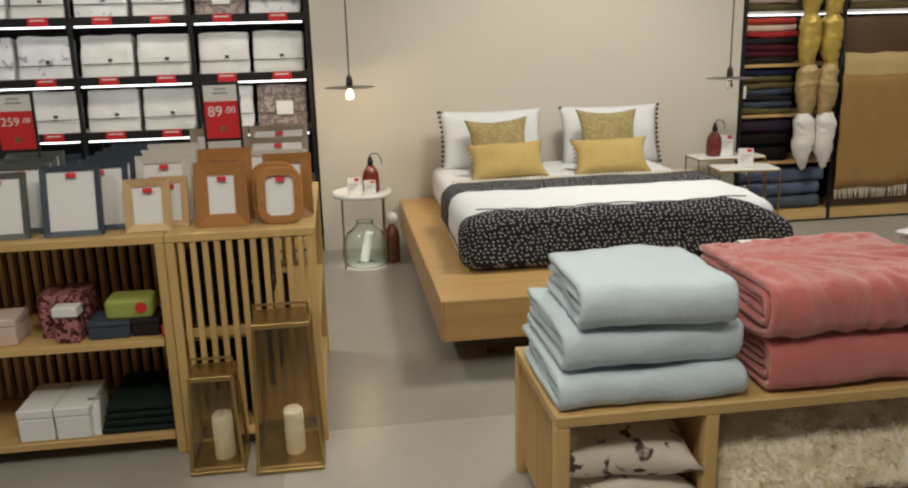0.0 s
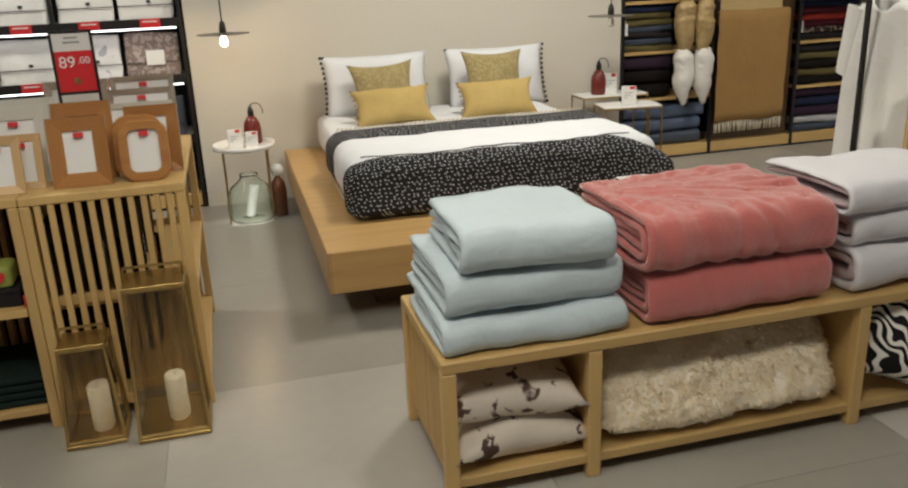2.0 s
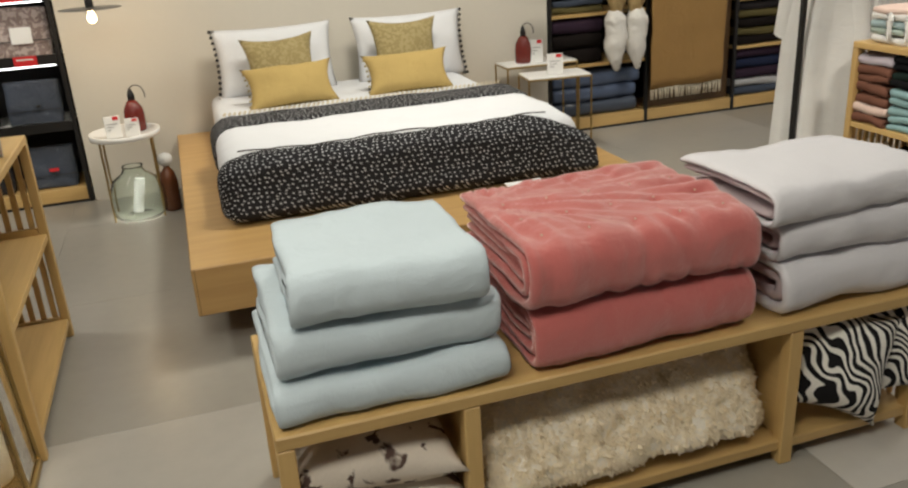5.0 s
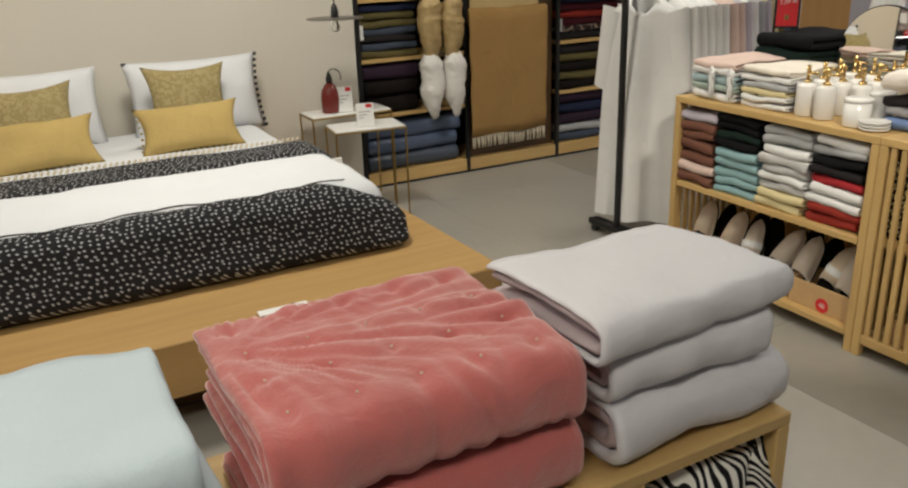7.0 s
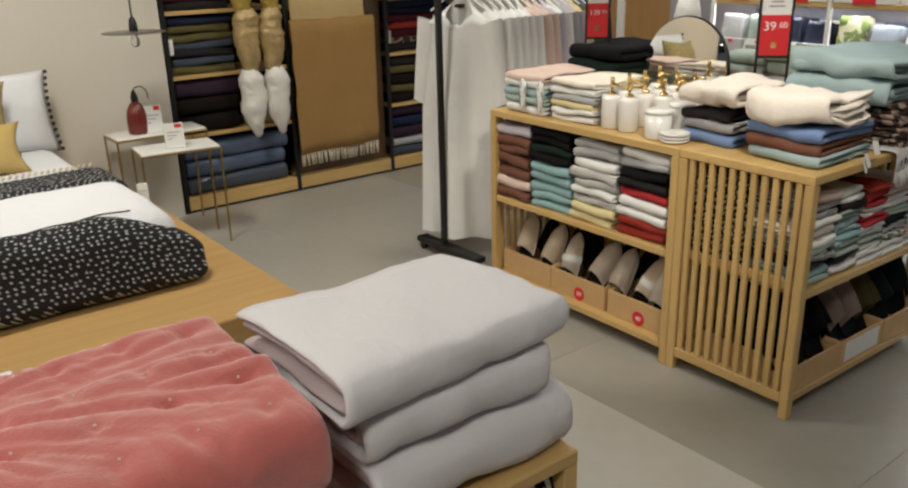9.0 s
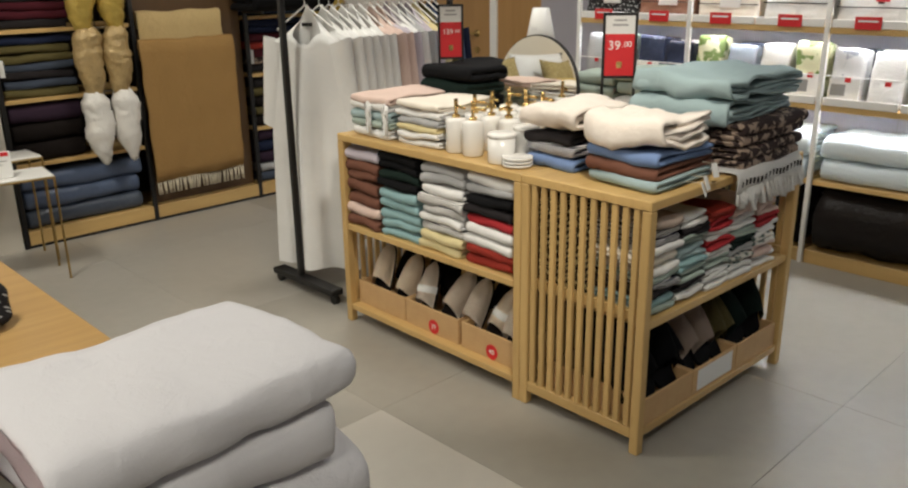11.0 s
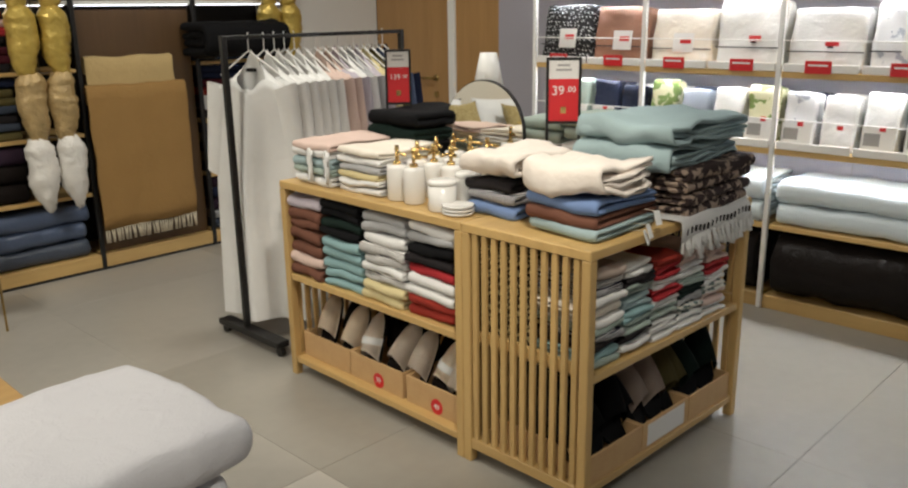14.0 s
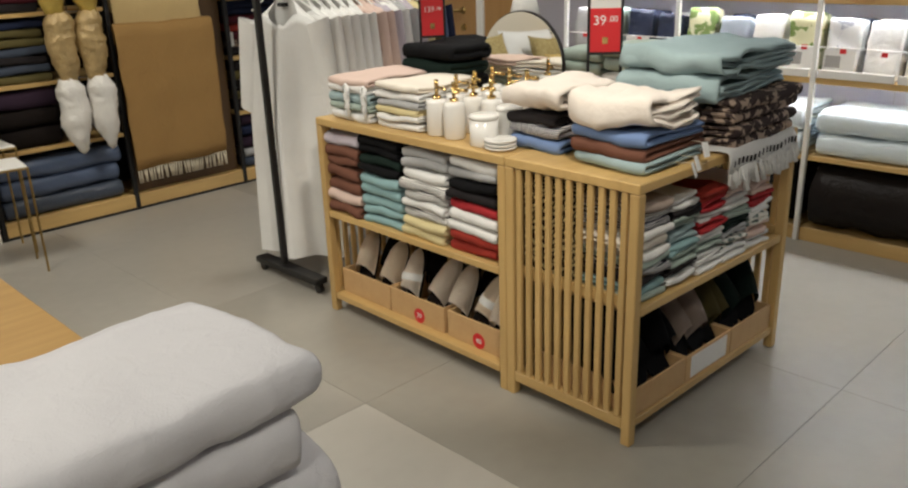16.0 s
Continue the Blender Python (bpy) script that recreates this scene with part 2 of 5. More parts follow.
M_ZEBRA = printed("zebra_print_cotton", (0.014, 0.013, 0.014), (0.80, 0.77, 0.70), 15.5, 0.50, "zebra")
M_BOTANIC = printed("botanical_print_linen", (0.70, 0.62, 0.52), (0.09, 0.055, 0.045), 13.0, 0.60, "blotch")
M_TAN = cloth("camel_wool", (0.335, 0.197, 0.072), 0.07, weave=60.0)
M_BEIGE = cloth("beige_wool", (0.52, 0.38, 0.18), 0.08, weave=60.0)
M_FRINGE = cloth("ecru_fringe", (0.66, 0.58, 0.44), 0.1)
M_GOLDQUILT = material("gold_sheen_quilt", (0.60, 0.43, 0.10), 0.30, 0.22, 9.0, 1.0, 30.0, metal=0.35)
M_TANQUILT = material("tan_sheen_quilt", (0.52, 0.37, 0.17), 0.36, 0.25, 12.0, 1.0, 34.0, metal=0.2)
M_WHITEQUILT = material("white_sheen_quilt", (0.80, 0.77, 0.72), 0.38, 0.08, 9.0, 0.9, 24.0)
COL = {
    "lilac": (0.50, 0.45, 0.50), "brown": (0.17, 0.075, 0.05), "blush": (0.66, 0.50, 0.43), "black": (0.007, 0.007, 0.008), "aqua": (0.27, 0.42, 0.43),
    "grey": (0.42, 0.42, 0.42), "white": (0.77, 0.76, 0.735), "yellow": (0.68, 0.58, 0.32), "red": (0.38, 0.03, 0.035), "rust": (0.34, 0.04, 0.028),
    "cream": (0.80, 0.73, 0.63), "peach": (0.80, 0.70, 0.59), "denim": (0.17, 0.25, 0.44), "charcoal": (0.022, 0.019, 0.02), "navy": (0.016, 0.022, 0.05),
    "olive": (0.11, 0.09, 0.035), "sage": (0.36, 0.43, 0.38), "maroon": (0.075, 0.013, 0.02), "slate": (0.055, 0.068, 0.095), "taupe": (0.40, 0.32, 0.27),
    "teal": (0.34, 0.44, 0.45), "plum": (0.032, 0.018, 0.032), "steelblue": (0.085, 0.115, 0.19), "forest": (0.010, 0.020, 0.016), "iceblue": (0.68, 0.76, 0.80), "ivory": (0.85, 0.81, 0.73), "cocoa": (0.30, 0.15, 0.10), "bluegrey": (0.34, 0.38, 0.44), "espresso": (0.010, 0.007, 0.006), "sand": (0.86, 0.73, 0.57),
}
M_C = {k: cloth(k + "_cloth", v) for k, v in COL.items()}
M_STRIPE = printed("white_black_striped_knit", (0.76, 0.74, 0.70), (0.04, 0.04, 0.05), 48.0, 0.66, "stripes")
M_NAVYSTRIPE = printed("navy_white_striped_knit", (0.03, 0.03, 0.05), (0.72, 0.70, 0.68), 60.0, 0.66, "stripes")
M_PATTERN = printed("brown_ikat_weave", (0.045, 0.03, 0.028), (0.36, 0.27, 0.21), 27.0, 0.53, "blotch")
M_TAUPEPRINT = printed("muted_taupe_print", (0.24, 0.18, 0.165), (0.40, 0.33, 0.30), 34.0, 0.50, "blotch")
M_GOLDPRINT = printed("black_gold_print", (0.02, 0.016, 0.012), (0.62, 0.52, 0.28), 52.0, 0.30)
M_PAISLEY = printed("white_floral_print", (0.74, 0.72, 0.66), (0.16, 0.20, 0.18), 26.0, 0.26)
M_PKGWHITE = printed("white_bedding_print", (0.80, 0.80, 0.81), (0.42, 0.44, 0.50), 17.0, 0.60, "blotch")
M_PKGGREEN = printed("leafy_bedding_print", (0.70, 0.68, 0.44), (0.18, 0.26, 0.08), 18.0, 0.52, "blotch")

# ---- mesh helpers ----


def part(name, bm, mat, parent=None, label="", smooth=False):
    me = bpy.data.meshes.new(name)
    bm.normal_update()
    bm.to_mesh(me)
    bm.free()
    me.materials.append(mat)
    if smooth:
        me.polygons.foreach_set("use_smooth", [True] * len(me.polygons))
    ob = new(name, me)
    if parent:
        ob.parent = parent
    if label:
        ob["label"] = label
    return ob


def again(ob, parent, m):
    """One more object on the same mesh, under a thing."""
    o = ob.copy()
    scene.collection.objects.link(o)
    o.parent = parent
    o.matrix_basis = m
    return o


def thing(name, label, category, m=None, group="", kind=""):
    ob = new(name)
    ob.empty_display_size = 0.05
    if m is not None:
        ob.matrix_basis = m
    return tagged(ob, label, category, group, kind)


def box(x0, x1, y0, y1, z0, z1, bevel=0.003, segs=1):
    bm = bmesh.new()
    bmesh.ops.create_cube(bm, size=1.0, matrix=Matrix.Translation(((x0 + x1) / 2, (y0 + y1) / 2, (z0 + z1) / 2)) @ Matrix.Diagonal((x1 - x0, y1 - y0, z1 - z0, 1)))
    if bevel:
        bmesh.ops.bevel(bm, geom=bm.edges[:], offset=bevel, segments=segs, affect="EDGES")
    return bm


def rod(a, b, r, sides=10, r2=None):
    a, b = Vector(a), Vector(b)
    bm = bmesh.new()
    d = b - a
    m = Matrix.Translation((a + b) / 2) @ d.to_track_quat("Z", "Y").to_matrix().to_4x4()
    bmesh.ops.create_cone(bm, cap_ends=True, segments=sides, radius1=r, radius2=r if r2 is None else r2, depth=d.length, matrix=m)
    return bm


def join(*bms):
    """Several bmeshes as one."""
    out = bms[0]
    for b in bms[1:]:
        me = bpy.data.meshes.new("tmp")
        b.to_mesh(me)
        b.free()
        out.from_mesh(me)
        bpy.data.meshes.remove(me)
    return out


def grid_mesh(rows, closed_u=False, caps=False):
    """A bmesh from rows of points."""
    bm = bmesh.new()
    vs = [[bm.verts.new(p) for p in r] for r in rows]
    n = len(vs[0])
    for i in range(len(vs) - 1):
        for j in range(n if closed_u else n - 1):
            k = (j + 1) % n
            bm.faces.new((vs[i][j], vs[i][k], vs[i + 1][k], vs[i + 1][j]))
    if caps:
        bm.faces.new(vs[0][::-1])
        bm.faces.new(vs[-1])
    return bm


def turned(profile, sides=28):
    """A body of revolution from (radius, height) pairs."""
    rows = [[(r * math.cos(2 * math.pi * j / sides), r * math.sin(2 * math.pi * j / sides), z) for j in range(sides)] for r, z in profile]
    return grid_mesh(rows, True, True)


def sheet(path, width, thick, segs=10, rough=0.004, seed=0.0, normal_end=0.85, crease=0.0, tuft=0.0):
    """A thick cloth that follows a path of (y, z) points, width metres wide along x, with soft borders."""
    n = len(path)
    P = [Vector((0, y, z)) for y, z in path]
    N = []
    for i in range(n):
        t = P[min(i + 1, n - 1)] - P[max(i - 1, 0)]
        N.append(Vector((0, -t.z, t.y)).normalized())
    xs = [0.0, 0.006, 0.02] + [0.02 + (width - 0.04) * k / segs for k in range(1, segs)] + [width - 0.02, width - 0.006, width]
    fall = [0.35, 0.8, 1.0] + [1.0] * (segs - 1) + [1.0, 0.8, 0.35]
    rows = []
    for x, f in zip(xs, fall):
        up, down = [], []
        for i in range(n):
            e = normal_end if i in (0, n - 1) else 1.0
            w = Vector(noise.noise_vector(Vector((x * 7 + seed, P[i].y * 7, P[i].z * 7 + seed)))) * rough * 2.2
            w += Vector(noise.noise_vector(Vector((x * 22 + seed, P[i].y * 22, P[i].z * 22)))) * rough * 0.7
            c = P[i] + Vector((x, 0, 0)) + w
            if crease:
                y = P[i].y
                ang, reach = math.atan2(y - 0.36, x - 0.02), math.hypot(y - 0.36, x - 0.02)
                fan = abs(noise.noise(Vector((ang * 6.5, reach * 1.6, seed)))) ** 0.55 * 1.3 - 0.5
                fine_ = abs(noise.noise(Vector((ang * 15.0, reach * 3.0, seed + 7)))) ** 0.6 - 0.35
                hang = abs(noise.noise(Vector((x * 13.0 + 4.0 * P[i].z, (y + P[i].z) * 3.5, seed + 3)))) ** 0.6 - 0.35
                near = min(1.0, max(0.0, 0.16 - y) / 0.10)
                ridge = (fan + 0.45 * fine_) * min(1.0, reach / 0.20) * (1.0 - 0.75 * near) + 0.75 * hang * near
                c += N[i] * ridge * crease * f
            if tuft:
                gx, gy = (x / tuft) % 1.0 - 0.5, (P[i].y / tuft) % 1.0 - 0.5
                c -= N[i] * 0.013 * math.exp(-(gx * gx + gy * gy) / 0.022)
            up.append(c + N[i] * thick / 2 * f * e)
            down.append(c - N[i] * thick / 2 * f * e)
        rows.append(up + down[::-1])
    return grid_mesh(rows, True, True)


def fold_path(d, h, n_arc=7, n_flat=8, inset=0.0, sag=0.0):
    """U-shaped fold: lower leaf, round front at y = 0, upper leaf."""
    r = h / 2
    pts = [(d - (d - r - inset) * i / n_flat, 0.0) for i in range(n_flat)]
    for i in range(n_arc + 1):
        s, c = math.sin(math.pi * i / n_arc), math.cos(math.pi * i / n_arc)
        pts.append((inset + r - r * max(0.0, s) ** 0.72, r - r * math.copysign(abs(c) ** 0.72, c)))
    pts += [(inset + r + (d - r - inset) * i / n_flat, h - sag * math.sin(math.pi * i / n_flat)) for i in range(1, n_flat + 1)]
    return pts


def folded(name, w, d, h, mat, m, label, category, layers=2, group="", seed=0.0, rough=0.004, segs=10, crease=0.0, tuft=0.0, lining=None, gap=0.0):
    """A folded blanket, its round fold at the front; each leaf that shows at the ends is a part."""
    t = h / (2 * layers + gap)
    ob = thing(name, label, category, m, group)
    for k in range(layers):
        path = [(y, z + t / 2 + k * t) for y, z in fold_path(d - 0.006 * k, h - t - 2 * k * t, 14 if crease else 7, 44 if crease else 8, inset=k * t * 1.05)]
        bm = sheet(path, w - 0.012 * k, t * 0.98, segs, rough, seed + k * 3.1, crease=crease if k == 0 else 0.0, tuft=tuft if k == 0 else 0.0)
        bmesh.ops.translate(bm, verts=bm.verts, vec=(0.006 * k, 0, 0))
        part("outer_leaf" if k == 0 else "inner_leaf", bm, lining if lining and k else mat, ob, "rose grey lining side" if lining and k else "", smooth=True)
    return ob


def small_fold(w, d, h, seed, rough=0.0045):
    """A small folded garment: a soft slab with a round front."""
    t = h / 2
    bm = sheet([(y, z + t / 2) for y, z in fold_path(d, h - t, 5, 4)], w, t * 1.0, 7, rough, seed)
    return bm


def pillow(w, h, t, nu=22, nv=18, pinch=0.035, crumple=0.006, seed=0.0):
    """A stuffed cushion that stands in the x-z plane, its back at y = 0 side, centred."""
    bm = bmesh.new()

    def point(i, j, side):
        u, v = -1 + 2 * i / nu, -1 + 2 * j / nv
        body = (max(0.0, 1 - abs(u) ** 2.6) * max(0.0, 1 - abs(v) ** 2.6)) ** 0.55
        x = u * w / 2 * (1 - pinch * 2 * (1 - v * v) * (abs(u) > 0.0) * abs(u) ** 3)
        z = v * h / 2 * (1 - pinch * 2 * (1 - u * u) * abs(v) ** 3)
        y = side * t / 2 * body
        k = Vector(noise.noise_vector(Vector((x * 9 + seed, side * 3, z * 9 + seed)))) * crumple * (0.4 + body)
        return Vector((x, y, z)) + k * (1 if 0 < i < nu and 0 < j < nv else 0.0)

    front = [[bm.verts.new(point(i, j, -1)) for i in range(nu + 1)] for j in range(nv + 1)]
    back = [[front[j][i] if i in (0, nu) or j in (0, nv) else bm.verts.new(point(i, j, 1)) for i in range(nu + 1)] for j in range(nv + 1)]
    for j in range(nv):
        for i in range(nu):
            bm.faces.new((front[j][i], front[j][i + 1], front[j + 1][i + 1], front[j + 1][i]))
            bm.faces.new((back[j][i], back[j + 1][i], back[j + 1][i + 1], back[j][i + 1]))
    return bm


def soft_box(x0, x1, y0, y1, z0, z1, r, n=26, crumple=0.006, seed=0.0, scale=5.0):
    """A rounded, slightly crumpled block of bedding."""
    bm = bmesh.new()
    bmesh.ops.create_cube(bm, size=2.0)
    bmesh.ops.subdivide_edges(bm, edges=bm.edges[:], cuts=n, use_grid_fill=True)
    c, half = Vector(((x0 + x1) / 2, (y0 + y1) / 2, (z0 + z1) / 2)), Vector(((x1 - x0) / 2, (y1 - y0) / 2, (z1 - z0) / 2))
    for v in bm.verts:
        p = Vector([half[i] * v.co[i] for i in range(3)])
        q = Vector([max(-half[i] + min(r, half[i]), min(half[i] - min(r, half[i]), p[i])) for i in range(3)])
        d = p - q
        if d.length > 1e-9:
            rr = min(r, min(half))
            p = q + d.normalized() * min(d.length, rr) if sum(abs(x) > 1e-9 for x in d) > 1 else p
        w = c + p
        p = p + Vector(noise.noise_vector(w * scale + Vector((seed, 0, 0)))) * crumple + Vector(noise.noise_vector(w * scale * 3.1)) * crumple * 0.35
        v.co = c + p
    return bm


def lettering(text, size, mat, parent, m, name="price"):
    cu = bpy.data.curves.new("tmp", "FONT")
    cu.body, cu.size, cu.align_x, cu.align_y, cu.extrude = text, size, "CENTER", "CENTER", 0.0006
    tmp = bpy.data.objects.new("tmp", cu)
    me = bpy.data.meshes.new_from_object(tmp)
    bpy.data.objects.remove(tmp)
    me.materials.clear()
    me.materials.append(mat)
    ob = new(name, me)
    ob.parent = parent
    ob.matrix_basis = m
    return ob



def standing():
    return {ob.name for ob in scene.collection.objects}


def set_down(before, m):
    """Turns or moves a whole island of goods that was built since."""
    for ob in scene.collection.objects:
        if ob.name not in before and ob.parent is None:
            ob.matrix_basis = m @ ob.matrix_basis


# ---- the shop's shell ----
X0, X1, Y0, Y1, WALL_Y, NICHE_Y, CEIL = -3.2, 6.25, -2.2, 6.40, 5.90, 6.34, 3.0


def shell(name, bm, mat, label=""):
    return tagged(part(name, bm, mat), label or name.replace("_", " "), name.split("_")[0], kind="structure")


shell("wall_north", box(-0.005, 3.075, WALL_Y, Y1, 0, CEIL, 0), M_PLASTER, "beige plaster wall behind the bed")
shell("wall_north_niche", box(X0, X1, Y1, Y1 + 0.15, 0, CEIL, 0), M_NICHE, "dark back wall of the shelving niches")
shell("wall_north_end", box(5.40, X1, 6.05, Y1, 0, CEIL, 0), M_WHITEWALL, "white wall beside the wooden door")
shell("wall_east", box(X1, X1 + 0.15, Y0, 4.80, 0, CEIL, 0), M_LILAC, "grey lilac painted wall behind the white shelving")
shell("wall_east_panel", box(X1, X1 + 0.15, 4.80, 5.20, 0, CEIL, 0), M_DOOR, "wood veneer wall panel beside the door")
shell("wall_east_lintel", box(X1, X1 + 0.15, 5.20, Y1, 2.10, CEIL, 0), M_DOOR, "wood veneer above the door")
shell("wall_west", box(X0 - 0.15, X0, Y0, Y1, 0, CEIL, 0), M_LILAC)
shell("wall_south", box(X0, X1, Y0 - 0.15, Y0, 0, CEIL, 0), M_LILAC)
shell("ceiling", box(X0, X1, Y0, Y1, CEIL, CEIL + 0.1, 0), M_CEIL)
floor = shell("floor", box(X0, X1, Y0, Y1 + 0.0, -0.12, -0.004, 0), M_GROUT, "light grey concrete-look tile floor with thin joints")

door = tagged(part("door_1", box(X1 - 0.006, X1 + 0.04, 5.27, 6.04, 0.0, 2.08, 0.003), M_DOOR), "closed oak veneer door", "door", kind="structure")
part("door_frame", join(box(X1 - 0.02, X1 + 0.06, 5.20, 5.265, 0, 2.1, 0.003)), M_WHITEMETAL, door, "white door jamb")
part("door_handle", join(rod((X1 - 0.006, 5.40, 1.02), (X1 - 0.06, 5.40, 1.02), 0.011), rod((X1 - 0.06, 5.39, 1.02), (X1 - 0.06, 5.53, 1.02), 0.010), rod((X1 - 0.004, 5.40, 1.02), (X1 - 0.012, 5.40, 1.02), 0.026, 16)), M_BRASS, door, "brass lever handle", True)
part("lock_plate", rod((X1 - 0.004, 5.40, 0.90), (X1 - 0.014, 5.40, 0.90), 0.024, 16), M_BRASS, door)

# ---- platform bed ----
bed = thing("platform_bed", "low oak platform bed with a wide ledge, made up with bedding", "bed", pose(0, 0, 0))
part("platform", box(0.54, 2.635, 3.505, 5.86, 0.16, 0.353, 0.004), M_PLATX, bed)
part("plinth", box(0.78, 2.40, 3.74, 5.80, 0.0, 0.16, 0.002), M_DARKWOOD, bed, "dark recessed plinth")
for sx in (0.5515, 2.6235):
    part("mitre_line", box(sx - 0.0008, sx + 0.0008, 3.5042, 3.5055, 0.161, 0.352, 0), M_DARKWOOD, bed)
tagged(part("mattress", soft_box(0.77, 2.35, 3.97, 5.84, 0.354, 0.588, 0.07, 24, 0.004), M_SHEET, smooth=True), "mattress in a white fitted sheet on the oak platform", "mattress")
duvet_ = tagged(part("duvet", soft_box(0.725, 2.395, 3.99, 4.68, 0.357, 0.626, 0.10, 30, 0.010, 2.0), M_SHEET, smooth=True), "white linen duvet panel draped over the mattress", "duvet")
part("side_seam", join(*[rod((0.7215 + 0.002 * math.sin(k), 4.06 + 0.05 * k, 0.395), (0.7215 + 0.002 * math.sin(k + 1), 4.06 + 0.05 * (k + 1), 0.395), 0.003, 5) for k in range(10)]), M_SHEET, duvet_, "stitched side seam", True)
foot_bm = soft_box(0.695, 2.455, 3.885, 4.03, 0.356, 0.634, 0.068, 40, 0.009, 5.0)
for v in foot_bm.verts:
    v.co.y += max(0.0, v.co.z - 0.40) * 0.30
    v.co.z -= max(0.0, v.co.z - 0.361) * (0.42 * max(0.0, (v.co.x - 2.05) / 0.37) ** 2 + 0.15 * max(0.0, (0.95 - v.co.x) / 0.24) ** 2)
    if v.co.y > 4.05:
        v.co.y += 0.022 * math.sin(9.5 * v.co.x) - 0.02 * noise.noise(Vector((v.co.x * 4, 3, 0)))
throw_ = tagged(part("bed_throw", foot_bm, M_FLORAL, smooth=True), "black throw with small white blossoms over the foot of the bed", "bed throw")
loop_bms = []
for k in range(54):
    xa, xb = 0.80 + 0.0265 * k, 0.80 + 0.0265 * (k + 1)
    ya, yb = (4.04 + 0.022 * math.sin(9.5 * q) + 0.022 * abs(math.sin(17.0 * q)) for q in (xa, xb))
    loop_bms.append(rod((xa, ya, 0.634), (xb, yb, 0.634), 0.0032, 6))
part("scalloped_cord", join(*loop_bms), M_CORD, throw_, "dark looping cord along the edge")
turn = tagged(part("duvet_turnover", soft_box(0.712, 2.41, 4.545, 4.94, 0.357, 0.636, 0.10, 30, 0.008, 9.0), M_FLORAL, smooth=True), "folded-back band of black blossom-print duvet", "duvet")
part("pompom_trim", join(*[rod((0.80 + 0.026 * k, 4.946 + 0.004 * math.sin(k), 0.617), (0.80 + 0.026 * k + 0.012, 4.952, 0.63), 0.007, 5) for k in range(60)]), M_FRINGE, turn, "cream pompom trim")


def bed_pillow(x, trim_side, seed):
    p = thing("bed_pillow", "large white pillow with a dark pompom edge leaning on the wall", "pillow", pose(x, 5.70, 0.768, -14, 0, 0), "white bed pillows")
    part("cover", pillow(0.72, 0.42, 0.20, crumple=0.011, seed=seed), M_SHEET, p, smooth=True)
    first = None
    for i in range(13):
        m = pose(trim_side * (0.362 - 0.02 * (1 - (i / 6 - 1) ** 2)), -0.004, -0.20 + 0.40 * i / 12)
        if first is None:
            bm = bmesh.new()
            bmesh.ops.create_icosphere(bm, subdivisions=1, radius=0.0115)
            first = part("pompom", bm, M_POMPOM, p, "dark wool pompom", True)
            first.matrix_basis = m
        else:
            again(first, p, m)


bed_pillow(1.185, -1, 1.0)
bed_pillow(2.03, 1, 4.0)
for x, z, rx, ry, lab in ((1.19, 0.765, -24, -2, "olive"), (1.94, 0.793, -20, 1, "olive")):
    ob = tagged(part("cushion", pillow(0.43, 0.37, 0.14, pinch=0.085, crumple=0.010, seed=x * 5), M_OLIVE, smooth=True), "olive velvet square cushion leaning on a white pillow", "cushion", "olive cushions")
    ob.matrix_basis = pose(x, 5.47, z, rx, ry, 0)
for x, ry, rz in ((1.22, -1.5, 3), (1.905, -1, -3)):
    ob = tagged(part("lumbar_cushion", pillow(0.52, 0.26, 0.14, pinch=0.075, crumple=0.009, seed=x * 7), M_MUSTARD, smooth=True), "mustard velvet lumbar cushion on the bed", "cushion", "mustard cushions")
    ob.matrix_basis = pose(x - 0.02, 5.24, 0.69, -32, ry, rz)
    tuft_bm = bmesh.new()
    bmesh.ops.create_icosphere(tuft_bm, subdivisions=1, radius=0.008)
    tuft_ = part("pompom", tuft_bm, M_OLIVE, ob, "small dark gold pompom", True)
    tuft_.matrix_basis = pose(-0.24, 0, -0.128)
    for k in range(1, 17):
        again(tuft_, ob, pose(-0.24 + 0.03 * k, 0, -0.128 + 0.012 * math.sin(math.pi * k / 16)))
    for k in range(1, 8):
        again(tuft_, ob, pose(-0.252 + 0.018 * math.sin(math.pi * k / 8), 0, -0.128 + 0.032 * k))

# ---- pendant lamps ----


def pendant(x, y, z, lit):
    p = thing("pendant_lamp", "black cord pendant with a thin disc shade" + (" and glowing bulb" if lit else " seen edge-on"), "pendant lamp", pose(x, y, z), "bedside pendants")
    part("cord", rod((0, 0, 0.06), (0, 0, CEIL - z), 0.0045), M_CORD, p)
    part("socket", turned([(0.006, 0.075), (0.017, 0.06), (0.021, 0.03), (0.021, 0.0), (0.016, -0.004)], 16), M_BLACK, p, smooth=True)
    part("shade", turned([(0.02, 0.004), (0.10, 0.002), (0.158, -0.002), (0.158, -0.005), (0.10, -0.002), (0.02, -0.001)], 40), M_STEEL, p, "thin grey metal disc", True)
    bulb = part("bulb", turned([(0.010, -0.004), (0.014, -0.02), (0.022, -0.04), (0.024, -0.055), (0.019, -0.070), (0.006, -0.078)], 20), M_BULB if lit else M_GLASS, p, smooth=True)
    if not lit:
        bulb.visible_shadow = False


